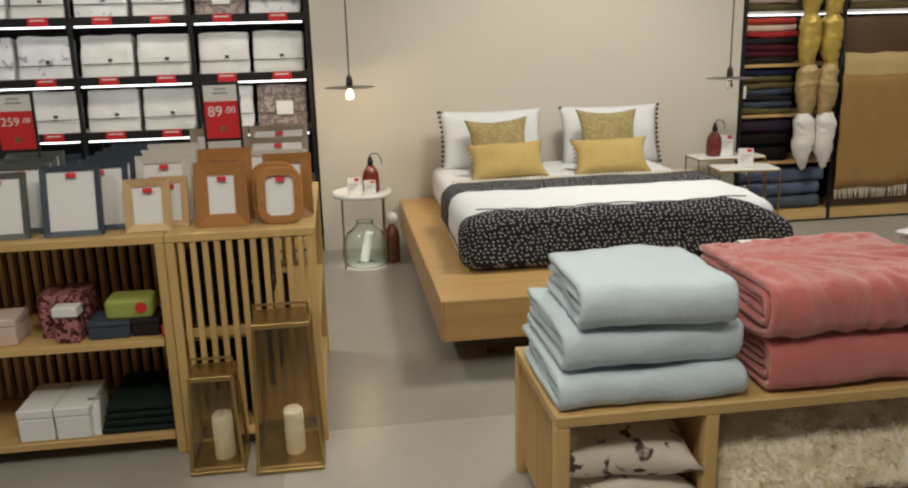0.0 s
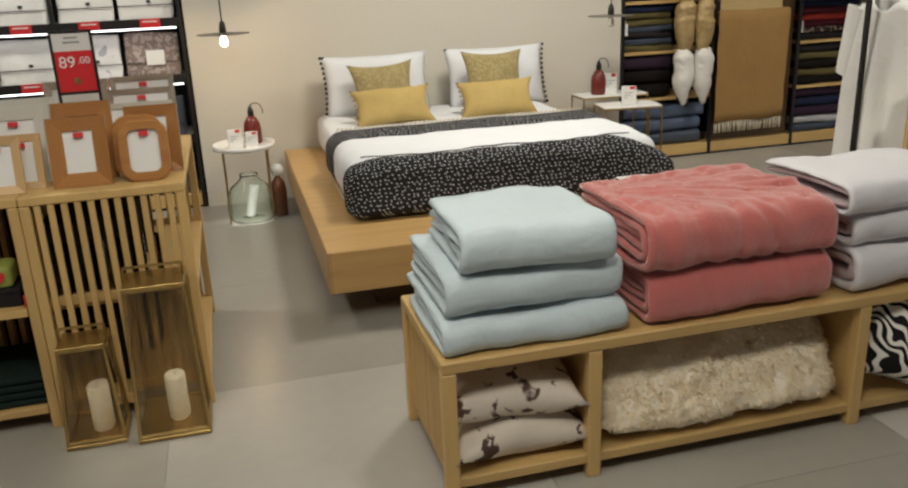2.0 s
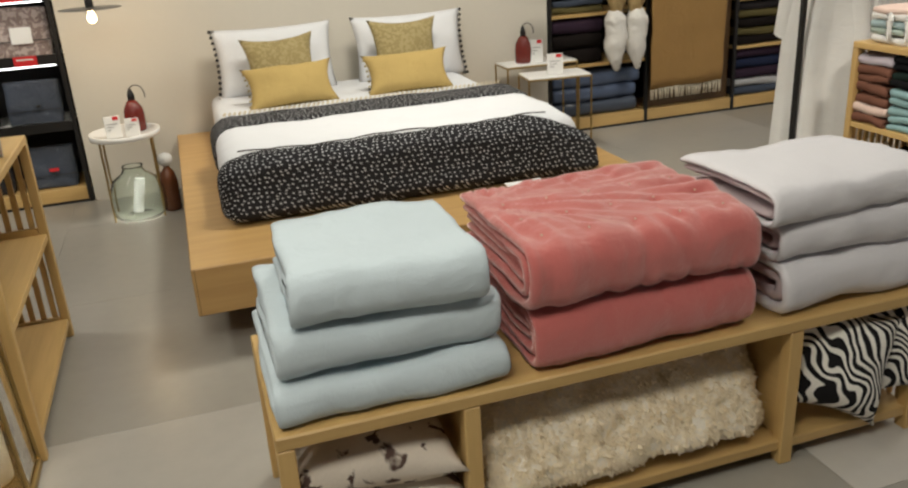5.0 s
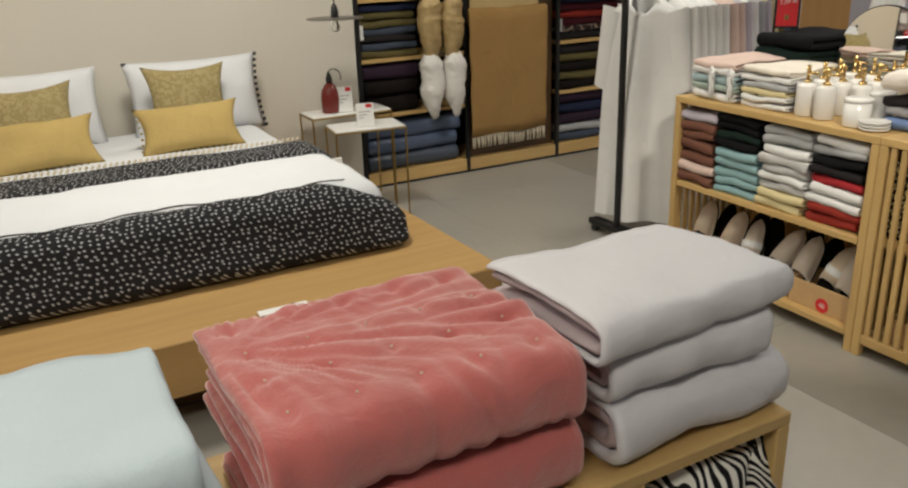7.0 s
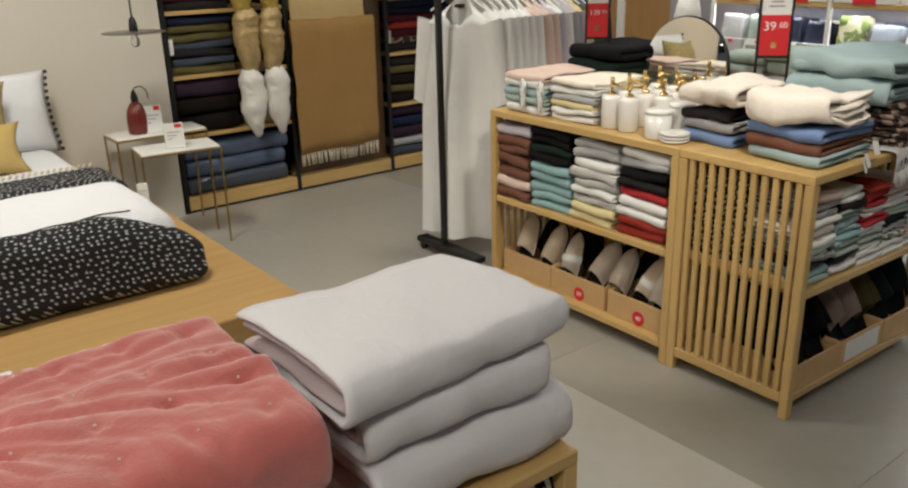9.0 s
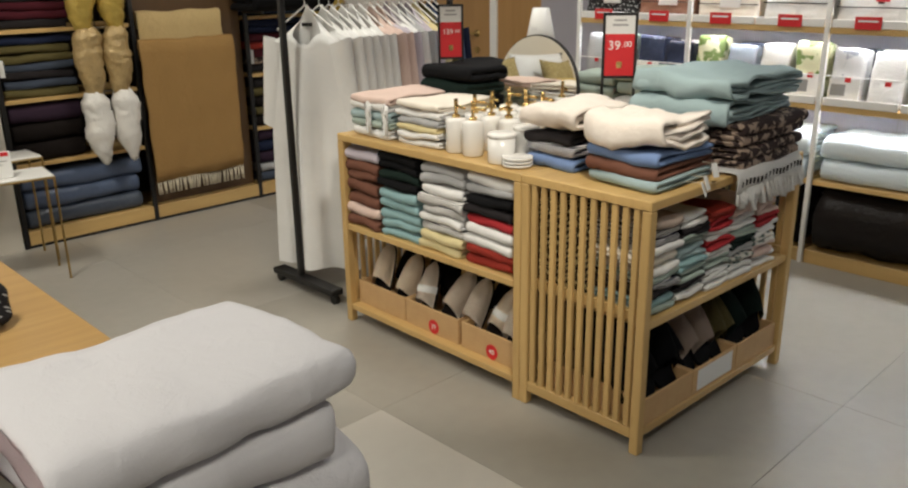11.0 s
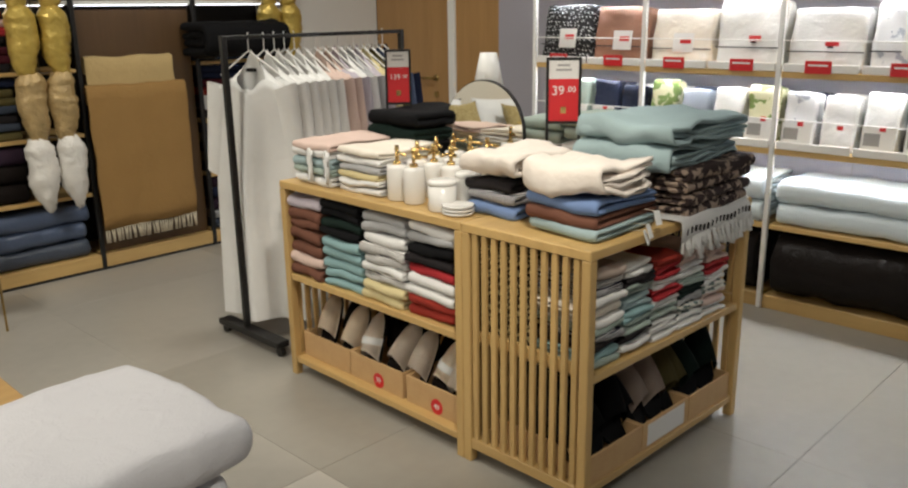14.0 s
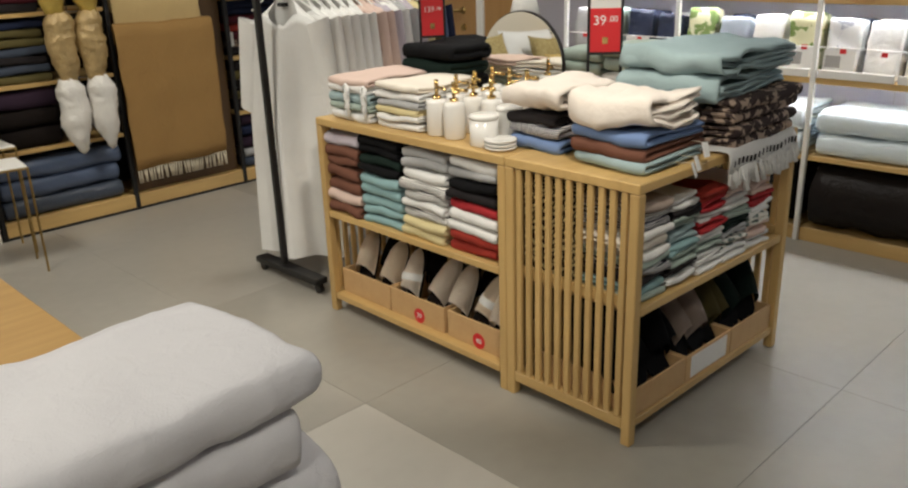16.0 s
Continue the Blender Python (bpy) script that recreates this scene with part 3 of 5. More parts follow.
pendant(0.226, 5.44, 1.178, True)
pendant(2.784, 5.46, 1.150, False)
glow = bpy.data.lights.new("pendant_bulb", "POINT")
glow.energy, glow.color, glow.shadow_soft_size = 3.6, (1.0, 0.72, 0.42), 0.03
new("pendant_bulb", glow).location = (0.226, 5.37, 1.09)

# ---- bedside tables and what stands on them ----


def wire_table(x, y, w, d, h, label, tray=True, rz=0):
    t = thing("side_table", label, "side table", pose(x, y, 0, 0, 0, rz))
    for sx in (-1, 1):
        for sy in (-1, 1):
            part("leg", rod((sx * w / 2, sy * d / 2, 0), (sx * w / 2, sy * d / 2, h), 0.006, 8), M_BRASS, t)
    for sy in (-1, 1):
        part("rail", rod((-w / 2, sy * d / 2, h - 0.006), (w / 2, sy * d / 2, h - 0.006), 0.006, 8), M_BRASS, t)
        part("rail", rod((sy * w / 2, -d / 2, h - 0.006), (sy * w / 2, d / 2, h - 0.006), 0.006, 8), M_BRASS, t)
    part("tabletop", box(-w / 2, w / 2, -d / 2, d / 2, h - 0.004, h + 0.008, 0.003), M_WHITEMETAL if tray else M_STEEL, t)
    return t


round_t = thing("round_side_table", "small round white tray table with thin brass legs", "side table", pose(0.27, 5.47, 0))
part("tray", turned([(0.185, 0.468), (0.19, 0.47), (0.192, 0.50), (0.186, 0.50), (0.184, 0.478), (0.02, 0.478)], 36), M_WHITEMETAL, round_t, smooth=True)
for a in (35, 145, 215, 325):
    c, s = 0.165 * math.cos(radians(a)), 0.165 * math.sin(radians(a))
    part("leg", rod((c, s, 0), (c, s, 0.47), 0.006, 8), M_BRASS, round_t)
wire_table(2.905, 5.71, 0.50, 0.22, 0.575, "brass wire nesting side table with a white top")
wire_table(2.90, 5.405, 0.41, 0.24, 0.538, "lower brass wire nesting table with a white top", rz=-7)


def red_lamp(x, y, z, label):
    p = thing("table_lantern", label, "lantern", pose(x, y, z))
    part("body", turned([(0.05, 0.0), (0.056, 0.01), (0.056, 0.09), (0.05, 0.13), (0.03, 0.165), (0.018, 0.175)], 24), M_REDCERAMIC, p, smooth=True)
    part("neck", turned([(0.018, 0.175), (0.02, 0.20), (0.012, 0.225), (0.004, 0.24)], 16), M_BLACK, p, smooth=True)
    bm = None
    for i in range(14):
        a0, a1 = math.pi * i / 14 - 0.3, math.pi * (i + 1) / 14 - 0.3
        seg = rod((0.03 + 0.045 * math.cos(a0), 0, 0.20 + 0.055 * math.sin(a0)), (0.03 + 0.045 * math.cos(a1), 0, 0.20 + 0.055 * math.sin(a1)), 0.003, 6)
        bm = seg if bm is None else join(bm, seg)
    part("cord_loop", bm, M_CORD, p)


red_lamp(0.335, 5.54, 0.480, "oxblood glazed lantern with a black cord loop on the tray table")
red_lamp(2.81, 5.70, 0.5835, "oxblood glazed lantern with a cord loop on the wire table")


def price_block(x, y, z, w, h, rz, tag=True):
    p = thing("price_card", "white price card in a clear stand with a red tag", "price card", pose(x, y, z, -8, 0, rz), "price cards")
    part("card", box(-w / 2, w / 2, -0.012, 0.012, 0.0, h, 0.002), M_LABEL, p)
    if tag:
        part("red_tag", box(w * 0.05, w * 0.4, -0.0145, -0.0125, h * 0.82, h * 0.97, 0), M_RED, p)
    for k in range(3):
        part("print_line", box(-w * 0.36, w * 0.30 - 0.02 * k, -0.0140, -0.0125, h * (0.62 - 0.13 * k), h * (0.655 - 0.13 * k), 0), M_INK, p)


price_block(0.22, 5.40, 0.480, 0.085, 0.12, 8)
price_block(0.32, 5.39, 0.480, 0.075, 0.10, -4)
price_block(2.885, 5.655, 0.5835, 0.09, 0.15, -14)
price_block(2.885, 5.36, 0.5465, 0.10, 0.13, -14)
price_block(2.60, 5.10, 0.354, 0.05, 0.10, -10, False)

jar = thing("glass_demijohn", "large clear green-tinted glass jar on the floor", "glass jar", pose(0.275, 5.43, 0) @ Matrix.Diagonal((1.33, 1.33, 1.02, 1)))
part("vessel", turned([(0.06, 0.004), (0.095, 0.006), (0.112, 0.03), (0.116, 0.09), (0.112, 0.16), (0.09, 0.225), (0.05, 0.262), (0.040, 0.29), (0.045, 0.30), (0.041, 0.298), (0.036, 0.288), (0.045, 0.258), (0.085, 0.22), (0.107, 0.158), (0.111, 0.09), (0.107, 0.034), (0.09, 0.014)], 36), M_GREENGLASS, jar, smooth=True).visible_shadow = False
# white roll added inside to imitate the bright reflection on the jar
part("paper_scroll", rod((-0.01, 0, 0.03), (0.02, 0.0, 0.22), 0.022, 12), M_LABEL, jar, "white roll standing in for a reflection in the glass")
M_AMBER = material("amber_brown_glaze", (0.16, 0.055, 0.022), 0.25, 0.15, 10.0, 0.02)
bot = thing("brown_bottle", "brown glazed bottle with a white cap beside the jar", "bottle", pose(0.455, 5.47, 0) @ Matrix.Scale(1.15, 4))
part("bottle", turned([(0.030, 0.0), (0.042, 0.006), (0.044, 0.15), (0.034, 0.20), (0.014, 0.225), (0.014, 0.255), (0.017, 0.26)], 22), M_AMBER, bot, smooth=True)
part("wrapped_cap", turned([(0.018, 0.235), (0.034, 0.25), (0.038, 0.272), (0.028, 0.292), (0.008, 0.30)], 14), M_LABEL, bot, "crumpled white paper cap", True)

# ---- slatted bench with its blankets ----
bench = thing("display_bench", "low oak display bench with slatted ends and open bays", "bench", pose(0, 0, 0))
BX0, BX1, BY0, BY1, BZ = 0.69, 2.56, 2.10, 2.65, 0.46
part("top", box(BX0, BX1, BY0, BY1, BZ - 0.036, BZ, 0.004), M_OAKX, bench)
part("lower_shelf", box(BX0 + 0.02, BX1 - 0.02, BY0 + 0.012, BY1 - 0.02, 0.043, 0.075, 0.003), M_OAKX, bench)
for px_ in (BX0, 1.135, 2.07, BX1 - 0.042):
    for py_ in (BY0, BY1 - 0.042):
        part("leg", box(px_, px_ + 0.042, py_ + 0.001, py_ + 0.042, 0.0, BZ - 0.037, 0.003), M_OAKZ, bench)
for px_ in (1.138, 2.073):
    part("divider", box(px_ + 0.006, px_ + 0.030, BY0 + 0.043, BY1 - 0.043, 0.076, BZ - 0.037, 0.002), M_OAKY, bench)
slat0 = part("slat", box(-0.006, 0.006, -0.008, 0.008, 0.076, BZ - 0.037, 0.002), M_OAKZ, bench)
slat0.matrix_basis = pose(BX0 + 0.021, BY0 + 0.06, 0)
for i in range(1, 14):
    again(slat0, bench, pose(BX0 + 0.021, BY0 + 0.06 + 0.0330 * i, 0))
for i in range(14):
    again(slat0, bench, pose(BX1 - 0.021, BY0 + 0.06 + 0.0330 * i, 0))
for i in range(10):
    again(slat0, bench, pose(2.125 + 0.041 * i, BY1 - 0.03, 0))

for i, (x, y, z, h, rz, d) in enumerate(((0.703, 2.128, 0.4615, 0.106, -0.5, 0.46), (0.722, 2.138, 0.569, 0.120, 0.5, 0.45), (0.768, 2.125, 0.691, 0.130, -1.5, 0.43))):
    folded("folded_bedspread", (0.56, 0.53, 0.445)[i], d, h, M_MINT, pose(x, y, z, 0, 0, rz), "pale blue folded bedspread stacked on the oak bench", "bedspread", 2, "pale blue bedspreads", i * 7.0, 0.006, 20)
for i, (x, y, z, w, d, h, rz) in enumerate(((1.335, 2.118, 0.4615, 0.625, 0.46, 0.166, 0.5), (1.312, 2.108, 0.629, 0.635, 0.485, 0.172, 0.0))):
    q = folded("folded_quilt", w, d, h, M_PINK, pose(x, y, z, 0, 0, rz), "rose pink puffy tufted quilt folded on the oak bench", "quilt", 3, "rose quilts", 20 + i * 9.0, 0.004, 84, 0.022 if i else 0.009, 0.125)
    knot = None
    for a in range(1, 6):
        for b in range(1, 4):
            kz = h + (0.004 if i else 0.0)
            if i:
                if knot is None:
                    bm = bmesh.new()
                    bmesh.ops.create_icosphere(bm, subdivisions=1, radius=0.0032)
                    knot = part("tuft_knot", bm, M_FRINGE, q, "pale tufting knot", True)
                    knot.matrix_basis = pose(0.125 * a - 0.0625, 0.125 * b - 0.0625, kz)
                else:
                    again(knot, q, pose(0.125 * a - 0.0625, 0.125 * b - 0.0625, kz))
part("care_label", join(box(0.14, 0.25, 0.470, 0.498, 0.168, 0.172, 0.001)), M_LABEL, q, "white sewn care label")
part("label_print", box(0.212, 0.222, 0.474, 0.496, 0.1722, 0.1732, 0), M_BLACK, q)
for i, (x, y, z, w, d, h, rz) in enumerate(((2.045, 2.128, 0.4615, 0.525, 0.47, 0.152, 1.0), (2.032, 2.138, 0.615, 0.455, 0.46, 0.114, -1.0), (1.99, 2.112, 0.730, 0.555, 0.40, 0.098, 2.0))):
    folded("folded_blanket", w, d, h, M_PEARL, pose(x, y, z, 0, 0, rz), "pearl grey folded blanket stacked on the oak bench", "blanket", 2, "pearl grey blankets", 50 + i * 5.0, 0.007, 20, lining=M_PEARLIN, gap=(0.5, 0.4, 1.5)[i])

for x, y, z, rx, rz, mm, sd in ((0.937, 2.312, 0.172, 101, 2, M_BOTANIC, 1), (0.925, 2.315, 0.298, 102, -3, M_BOTANIC, 6)):
    ob = tagged(part("cushion", pillow(0.45, 0.43, 0.16, pinch=0.07, crumple=0.010, seed=sd), mm, smooth=True), "linen cushion with a dark botanical print lying in the bench", "cushion", "botanical cushions")
    ob.matrix_basis = pose(x, y, z, rx, 0, rz)
for x, y, rz, ry in ((2.285, 2.165, -20, 16), (2.435, 2.21, -28, -14)):
    ob = tagged(part("cushion", pillow(0.335, 0.335, 0.17, pinch=0.08, crumple=0.010, seed=x * 3), M_ZEBRA, smooth=True), "black and white zebra print cushion standing in the bench", "cushion", "zebra cushions")
    ob.matrix_basis = pose(x, y, 0.262, -16, ry, rz)
shag = thing("shag_rug", "folded cream long-pile rug lying in the bench", "rug", pose(0, 0, 0))
shag_bm = soft_box(1.195, 2.05, 2.108, 2.45, 0.077, 0.365, 0.10, 24, 0.020, 0, 13.0)
for v in shag_bm.verts:
    v.co.y += max(0.0, v.co.z - 0.15) * 0.55
    v.co.z = max(v.co.z, 0.0765)


def long_pile(bm):
    """Tufts that hang from every part of the rug that shows."""
    rnd = random.Random(5)
    bm.normal_update()
    faces = [f for f in bm.faces if f.normal.y < 0.3 and f.normal.z > -0.4 and f.calc_area() > 1e-7]
    vs, fs = [], []
    for f in faces:
        p0, nrm = f.calc_center_median(), f.normal
        for _ in range(int(5 + f.calc_area() * 22000)):
            a, b = rnd.choice(f.verts).co, rnd.choice(f.verts).co
            p = p0.lerp(a, rnd.random()).lerp(b, rnd.random() * 0.6)
            d = nrm * 0.3 + Vector((rnd.uniform(-0.6, 0.6), rnd.uniform(-0.5, 0.3), rnd.uniform(-1.0, 0.2))) + Vector(noise.noise_vector(p * 34)) * 0.8
            d = d.normalized() * rnd.uniform(0.009, 0.019)
            side = d.cross(nrm + Vector((rnd.uniform(-0.4, 0.4), 0, 0.1))).normalized() * rnd.uniform(0.003, 0.006)
            k = len(vs)
            tip = p + d + Vector((0, 0, -0.004))
            tip.z = max(tip.z, 0.079)
            vs += [p - side, p + side, p + d * 0.6 + side, tip]
            fs += [(k, k + 1, k + 2), (k, k + 2, k + 3)]
    me = bpy.data.meshes.new("fleece")
    me.from_pydata(vs, [], fs)
    me.materials.append(M_PILE)
    ob = new("fleece", me)
    ob.parent = shag
    tagged(ob, "long cream tufts", kind="stuff")


long_pile(shag_bm)
part("backing", shag_bm, M_SHAG, shag, smooth=True)

# ---- oak shelf units ----


def shelf_unit(m, w, d, label, h=0.843, left=True, right=True, back=True, slat_mesh={}):
    """Open front at local y = 0, slatted sides, two shelves."""
    u = thing("shelf_unit", label, "shelf unit", m, "oak slatted shelf units")
    p = 0.033
    for sx in (0, w - p):
        for sy in (0, d - p):
            part("post", box(sx, sx + p, sy, sy + p, 0, h - 0.031, 0.003), M_OAKZ, u)
    part("top", box(0, w, 0, d, h - 0.03, h, 0.003), M_OAKX, u)
    for z in (0.085, 0.455):
        part("shelf", box(p + 0.004, w - p - 0.004, 0.004, d - 0.026, z - 0.026, z, 0.002), M_OAKX, u)
    sides = ([p / 2] if left else []) + ([w - p / 2] if right else [])
    n = max(3, round((d - 2 * p) / 0.041))
    first = None
    for x in sides:
        part("bottom_rail", box(x - 0.014, x + 0.014, p + 0.001, d - p - 0.001, 0.052, 0.09, 0.002), M_OAKY, u)
        xi = x + (0.012 if x < w / 2 else -0.012)
        part("middle_rail", box(xi - 0.009, xi + 0.009, p + 0.001, d - p - 0.001, 0.447, 0.482, 0.002), M_OAKY, u)
        for i in range(n):
            mm = pose(x + (0.006 if x < w / 2 else -0.006) * -1, p + (d - 2 * p) * (i + 0.5) / n, 0)
            if first is None:
                first = part("slat", box(-0.007, 0.007, -0.0105, 0.0105, 0.0905, h - 0.031, 0.002), M_OAKZ, u)
                first.matrix_basis = mm
            else:
                again(first, u, mm)
    if back:
        n = round((w - 2 * p) / 0.043)
        for i in range(n):
            again(first, u, pose(p + (w - 2 * p) * (i + 0.5) / n, d - 0.014, 0, 0, 0, 90))
    return u


DX, DY = 3.722, 2.25
ISLAND = pose(DX, DY, 0, 0, 0, -1.2) @ pose(-DX, -DY, 0)
mark = standing()
shelf_unit(pose(DX, DY, 0), 0.95, 0.51, "oak end shelf unit with slatted sides full of folded cloths", back=False)
shelf_unit(pose(DX, DY + 1.551, 0, 0, 0, -90), 1.039, 0.474, "oak open shelf unit holding folded clothes and slippers")
shelf_unit(pose(DX + 0.95, DY + 0.512, 0, 0, 0, 90), 1.039, 0.474, "oak open shelf unit backing onto another one")
set_down(mark, ISLAND)
LX, LY = 0.03, 2.985
shelf_unit(pose(LX, LY, 0, 0, 0, 90), 0.95, 0.525, "oak end shelf unit with slatted sides under picture frames")
shelf_unit(pose(LX - 0.526 - 1.04, LY, 0), 1.039, 0.474, "oak open shelf unit holding boxes and trays")
shelf_unit(pose(LX - 0.527, LY + 0.95, 0, 0, 0, 180), 1.039, 0.474, "oak open shelf unit backing onto another one")


# ---- folded goods ----
def stack(x, y, z, w, d, colours, h, rz, label, category, group, jitter=0.006):
    """Folded pieces, one upon another; x, y: the middle of the front edge."""
    rnd = random.Random(int(1000 * (x + 3 * y + 7 * z)))
    top = z + 0.001
    for k, c in enumerate(colours):
        mat = M_C[c] if c in M_C else c
        hh = h * rnd.uniform(0.9, 1.1)
        ob = part("folded_" + category.replace(" ", "_"), small_fold(w, d, hh, rnd.uniform(0, 90), 0.0032 + 0.32 * jitter), mat, smooth=True)
        m = pose(x, y, top, 0, 0, rz) @ pose(-w / 2 + rnd.uniform(-jitter, jitter), rnd.uniform(0, jitter), 0, 0, rnd.uniform(-1, 1) * (0.2 + 150 * jitter), rnd.uniform(-1.5, 1.5) * (3 if jitter > 0.01 else 1))
        ob.matrix_basis = m
        name = c if c in M_C else {"white_black_striped_knit": "white and black striped", "navy_white_striped_knit": "navy striped", "brown_ikat_weave": "brown patterned", "white_floral_print": "white floral print"}.get(mat.name, "printed")
        tagged(ob, name + " " + label, category, group)
        top += hh + 0.0015
    return top


FX = DX + 0.02
mark = standing()
for y, cols in ((3.685, ["brown", "blush", "brown", "brown", "brown", "brown", "lilac"]), (3.435, ["aqua"] * 5 + ["black", "forest", "black", "black"]),
                (3.185, ["yellow", "yellow", M_STRIPE, "white", M_STRIPE, M_STRIPE, "white", "grey", "grey"]), (2.935, ["rust", "rust", "white", "white", "red", "charcoal", "black", "grey", "white"])):
    stack(FX, y, 0.455, 0.235, 0.30, cols, 0.330 / len(cols), -90, "folded towel on the oak shelf", "towel", "folded towels on the shelf", 0.010)
for i, (x, cols) in enumerate(((3.85, ["sage", "aqua", "charcoal", M_NAVYSTRIPE, "sage", "white", "cream", "white", M_NAVYSTRIPE, M_STRIPE, "taupe"]), (4.01, ["white", "charcoal", "sage", "aqua", "teal", "sage", "charcoal", "white"]),
                               (4.17, ["white", "white", "sage", "white", "red", "white", "red", "rust"]), (4.33, ["white", M_PAISLEY, "grey", "forest", "sage", "white", "blush"]), (4.49, ["white", "blush", M_PAISLEY, "white", "red", "blush"]))):
    cols = [c for c in cols for _ in range(2 if len(cols) < 9 else 1)]
    stack(x, DY + 0.02, 0.455, 0.155, 0.22, cols, (0.31 - 0.02 * i) / len(cols) - 0.0015, 0, "folded tea towel on the oak shelf", "tea towel", "tea towels", 0.010)
stack(3.84, 2.75, 0.843, 0.215, 0.24, ["denim", M_NAVYSTRIPE, "charcoal"], 0.040, -90, "folded knit garment on the oak shelf top", "garment", "folded garments")
stack(3.80, 2.42, 0.843, 0.265, 0.30, ["teal", "brown", "denim"], 0.040, -90, "folded knit garment on the oak shelf top", "garment", "folded garments")
for x, y, w, c, s in ((3.825, 2.725, 0.225, "ivory", 3.0), (3.785, 2.42, 0.275, "ivory", 8.0)):
    folded("fleece_throw", w, 0.30, 0.086, M_FLEECE, pose(x, y + w / 2, 0.971, 0, 0, -90), "cream fleece throw folded on the pile of knitwear", "throw", 2, "fleece throws", s, 0.014, 26)
stack(3.765, 3.62, 0.843, 0.235, 0.26, ["white", "sage", "teal", "white"], 0.034, -90, "folded bath towel on the oak shelf top", "towel", "bath towels on top")
stack(3.775, 3.35, 0.843, 0.24, 0.28, ["white", "white", "yellow", "grey", "white", "cream"], 0.026, -90, "folded bath towel on the oak shelf top", "towel", "bath towels on top")
folded("bath_mat", 0.24, 0.30, 0.03, M_C["blush"], pose(3.765, 3.74, 0.985, 0, 0, -90), "blush folded bath mat upon the towels", "bath mat", 1, "", 4.0, 0.006)
stack(4.14, 2.515, 0.843, 0.27, 0.46, ["taupe"] * 4, 0.036, -90, "folded throw on the end shelf unit", "throw", "folded throws")
stack(4.44, 2.252, 0.843, 0.44, 0.115, [M_PATTERN] * 4, 0.036, 1, "folded throw on the end shelf unit", "throw", "folded throws")
for i, (z, w, x) in enumerate(((0.996, 0.48, 4.20), (1.070, 0.46, 4.22))):
    folded("folded_bath_sheet", 0.37, w, 0.075, M_C["teal"], pose(x - 0.04, 2.655, z, 0, 0, -88 - 4 * i), "soft teal folded blanket on top of the pile", "blanket", 2, "teal blankets", 30.0 + i, 0.011, 16)
stack(4.46, 3.07, 0.843, 0.24, 0.20, ["white", "white", "white", "sage", "sage"], 0.045, -90, "folded bath towel on the oak shelf top", "towel", "stacked towels at the rear")
stack(4.46, 2.83, 0.843, 0.22, 0.20, ["taupe", "white", "white", "sage", "sage"], 0.05, -90, "folded bath towel on the oak shelf top", "towel", "stacked towels at the rear")
stack(4.20, 3.65, 0.843, 0.30, 0.42, ["black", "black", "forest", "black"], 0.058, -90, "black folded towel beside the price sign", "towel", "black towels")

# white ribbons tied round the bath towels
for y, z in ((3.512, 0.985), (3.62, 0.985)):
    rb = thing("ribbon", "white ribbon hanging down the folded bath towels", "ribbon", pose(3.752, y, z), "towel ribbons")
    for k, (dy, lean) in enumerate(((-0.008, 7), (0.010, -9))):
        tail = part("ribbon_tail", sheet([(0.0, 0.0), (-0.004, -0.03), (-0.001, -0.065), (-0.005, -0.10 - 0.02 * k)], 0.010, 0.0015, 3, 0.002, y + k), M_LABEL, rb, smooth=True)
        tail.matrix_basis = pose(0, dy, 0, 0, 0, -90) @ pose(0, 0, 0, 0, lean, 0)
    part("knot", turned([(0.004, -0.006), (0.009, 0.0), (0.004, 0.006)], 10), M_LABEL, rb, smooth=True)

# patterned throw with white fringe over the end unit's edge
fr = thing("fringed_throw", "white fringed throw hanging over the end of the shelf unit", "throw", pose(4.16, 2.238, 0.845, 0, 0, 2))
part("cloth", sheet([(0.10, 0.004), (0.03, 0.005), (0.004, 0.004), (-0.007, -0.004), (-0.011, -0.03), (-0.012, -0.062)], 0.50, 0.005, 22, 0.005, 3.0), M_C["white"], fr, smooth=True)
rnd = random.Random(8)
tassel = None
slot = part("woven_slot", box(-0.0025, 0.0025, -0.004, 0.001, -0.010, 0.010, 0), M_C["charcoal"], fr, "dark woven dash")
slot.matrix_basis = pose(0.03, -0.0145, -0.032, 0, 14, 0)
for i in range(1, 17):
    again(slot, fr, pose(0.03 + 0.0275 * i, -0.0150, -0.032 + 0.004 * math.sin(i), 0, 14, 0))
for i in range(46):
    m = pose(0.006 + 0.0108 * i, -0.013, -0.05, rnd.uniform(-14, 6), rnd.uniform(-20, 20), 0) @ Matrix.Scale(rnd.uniform(0.75, 1.5), 4)
    if tassel is None:
        tassel = part("tassel", join(rod((0, 0, 0), (0.003, -0.002, -0.055), 0.004, 5, 0.007)), M_C["white"], fr, smooth=True)
        tassel.matrix_basis = m
    else:
        again(tassel, fr, m)

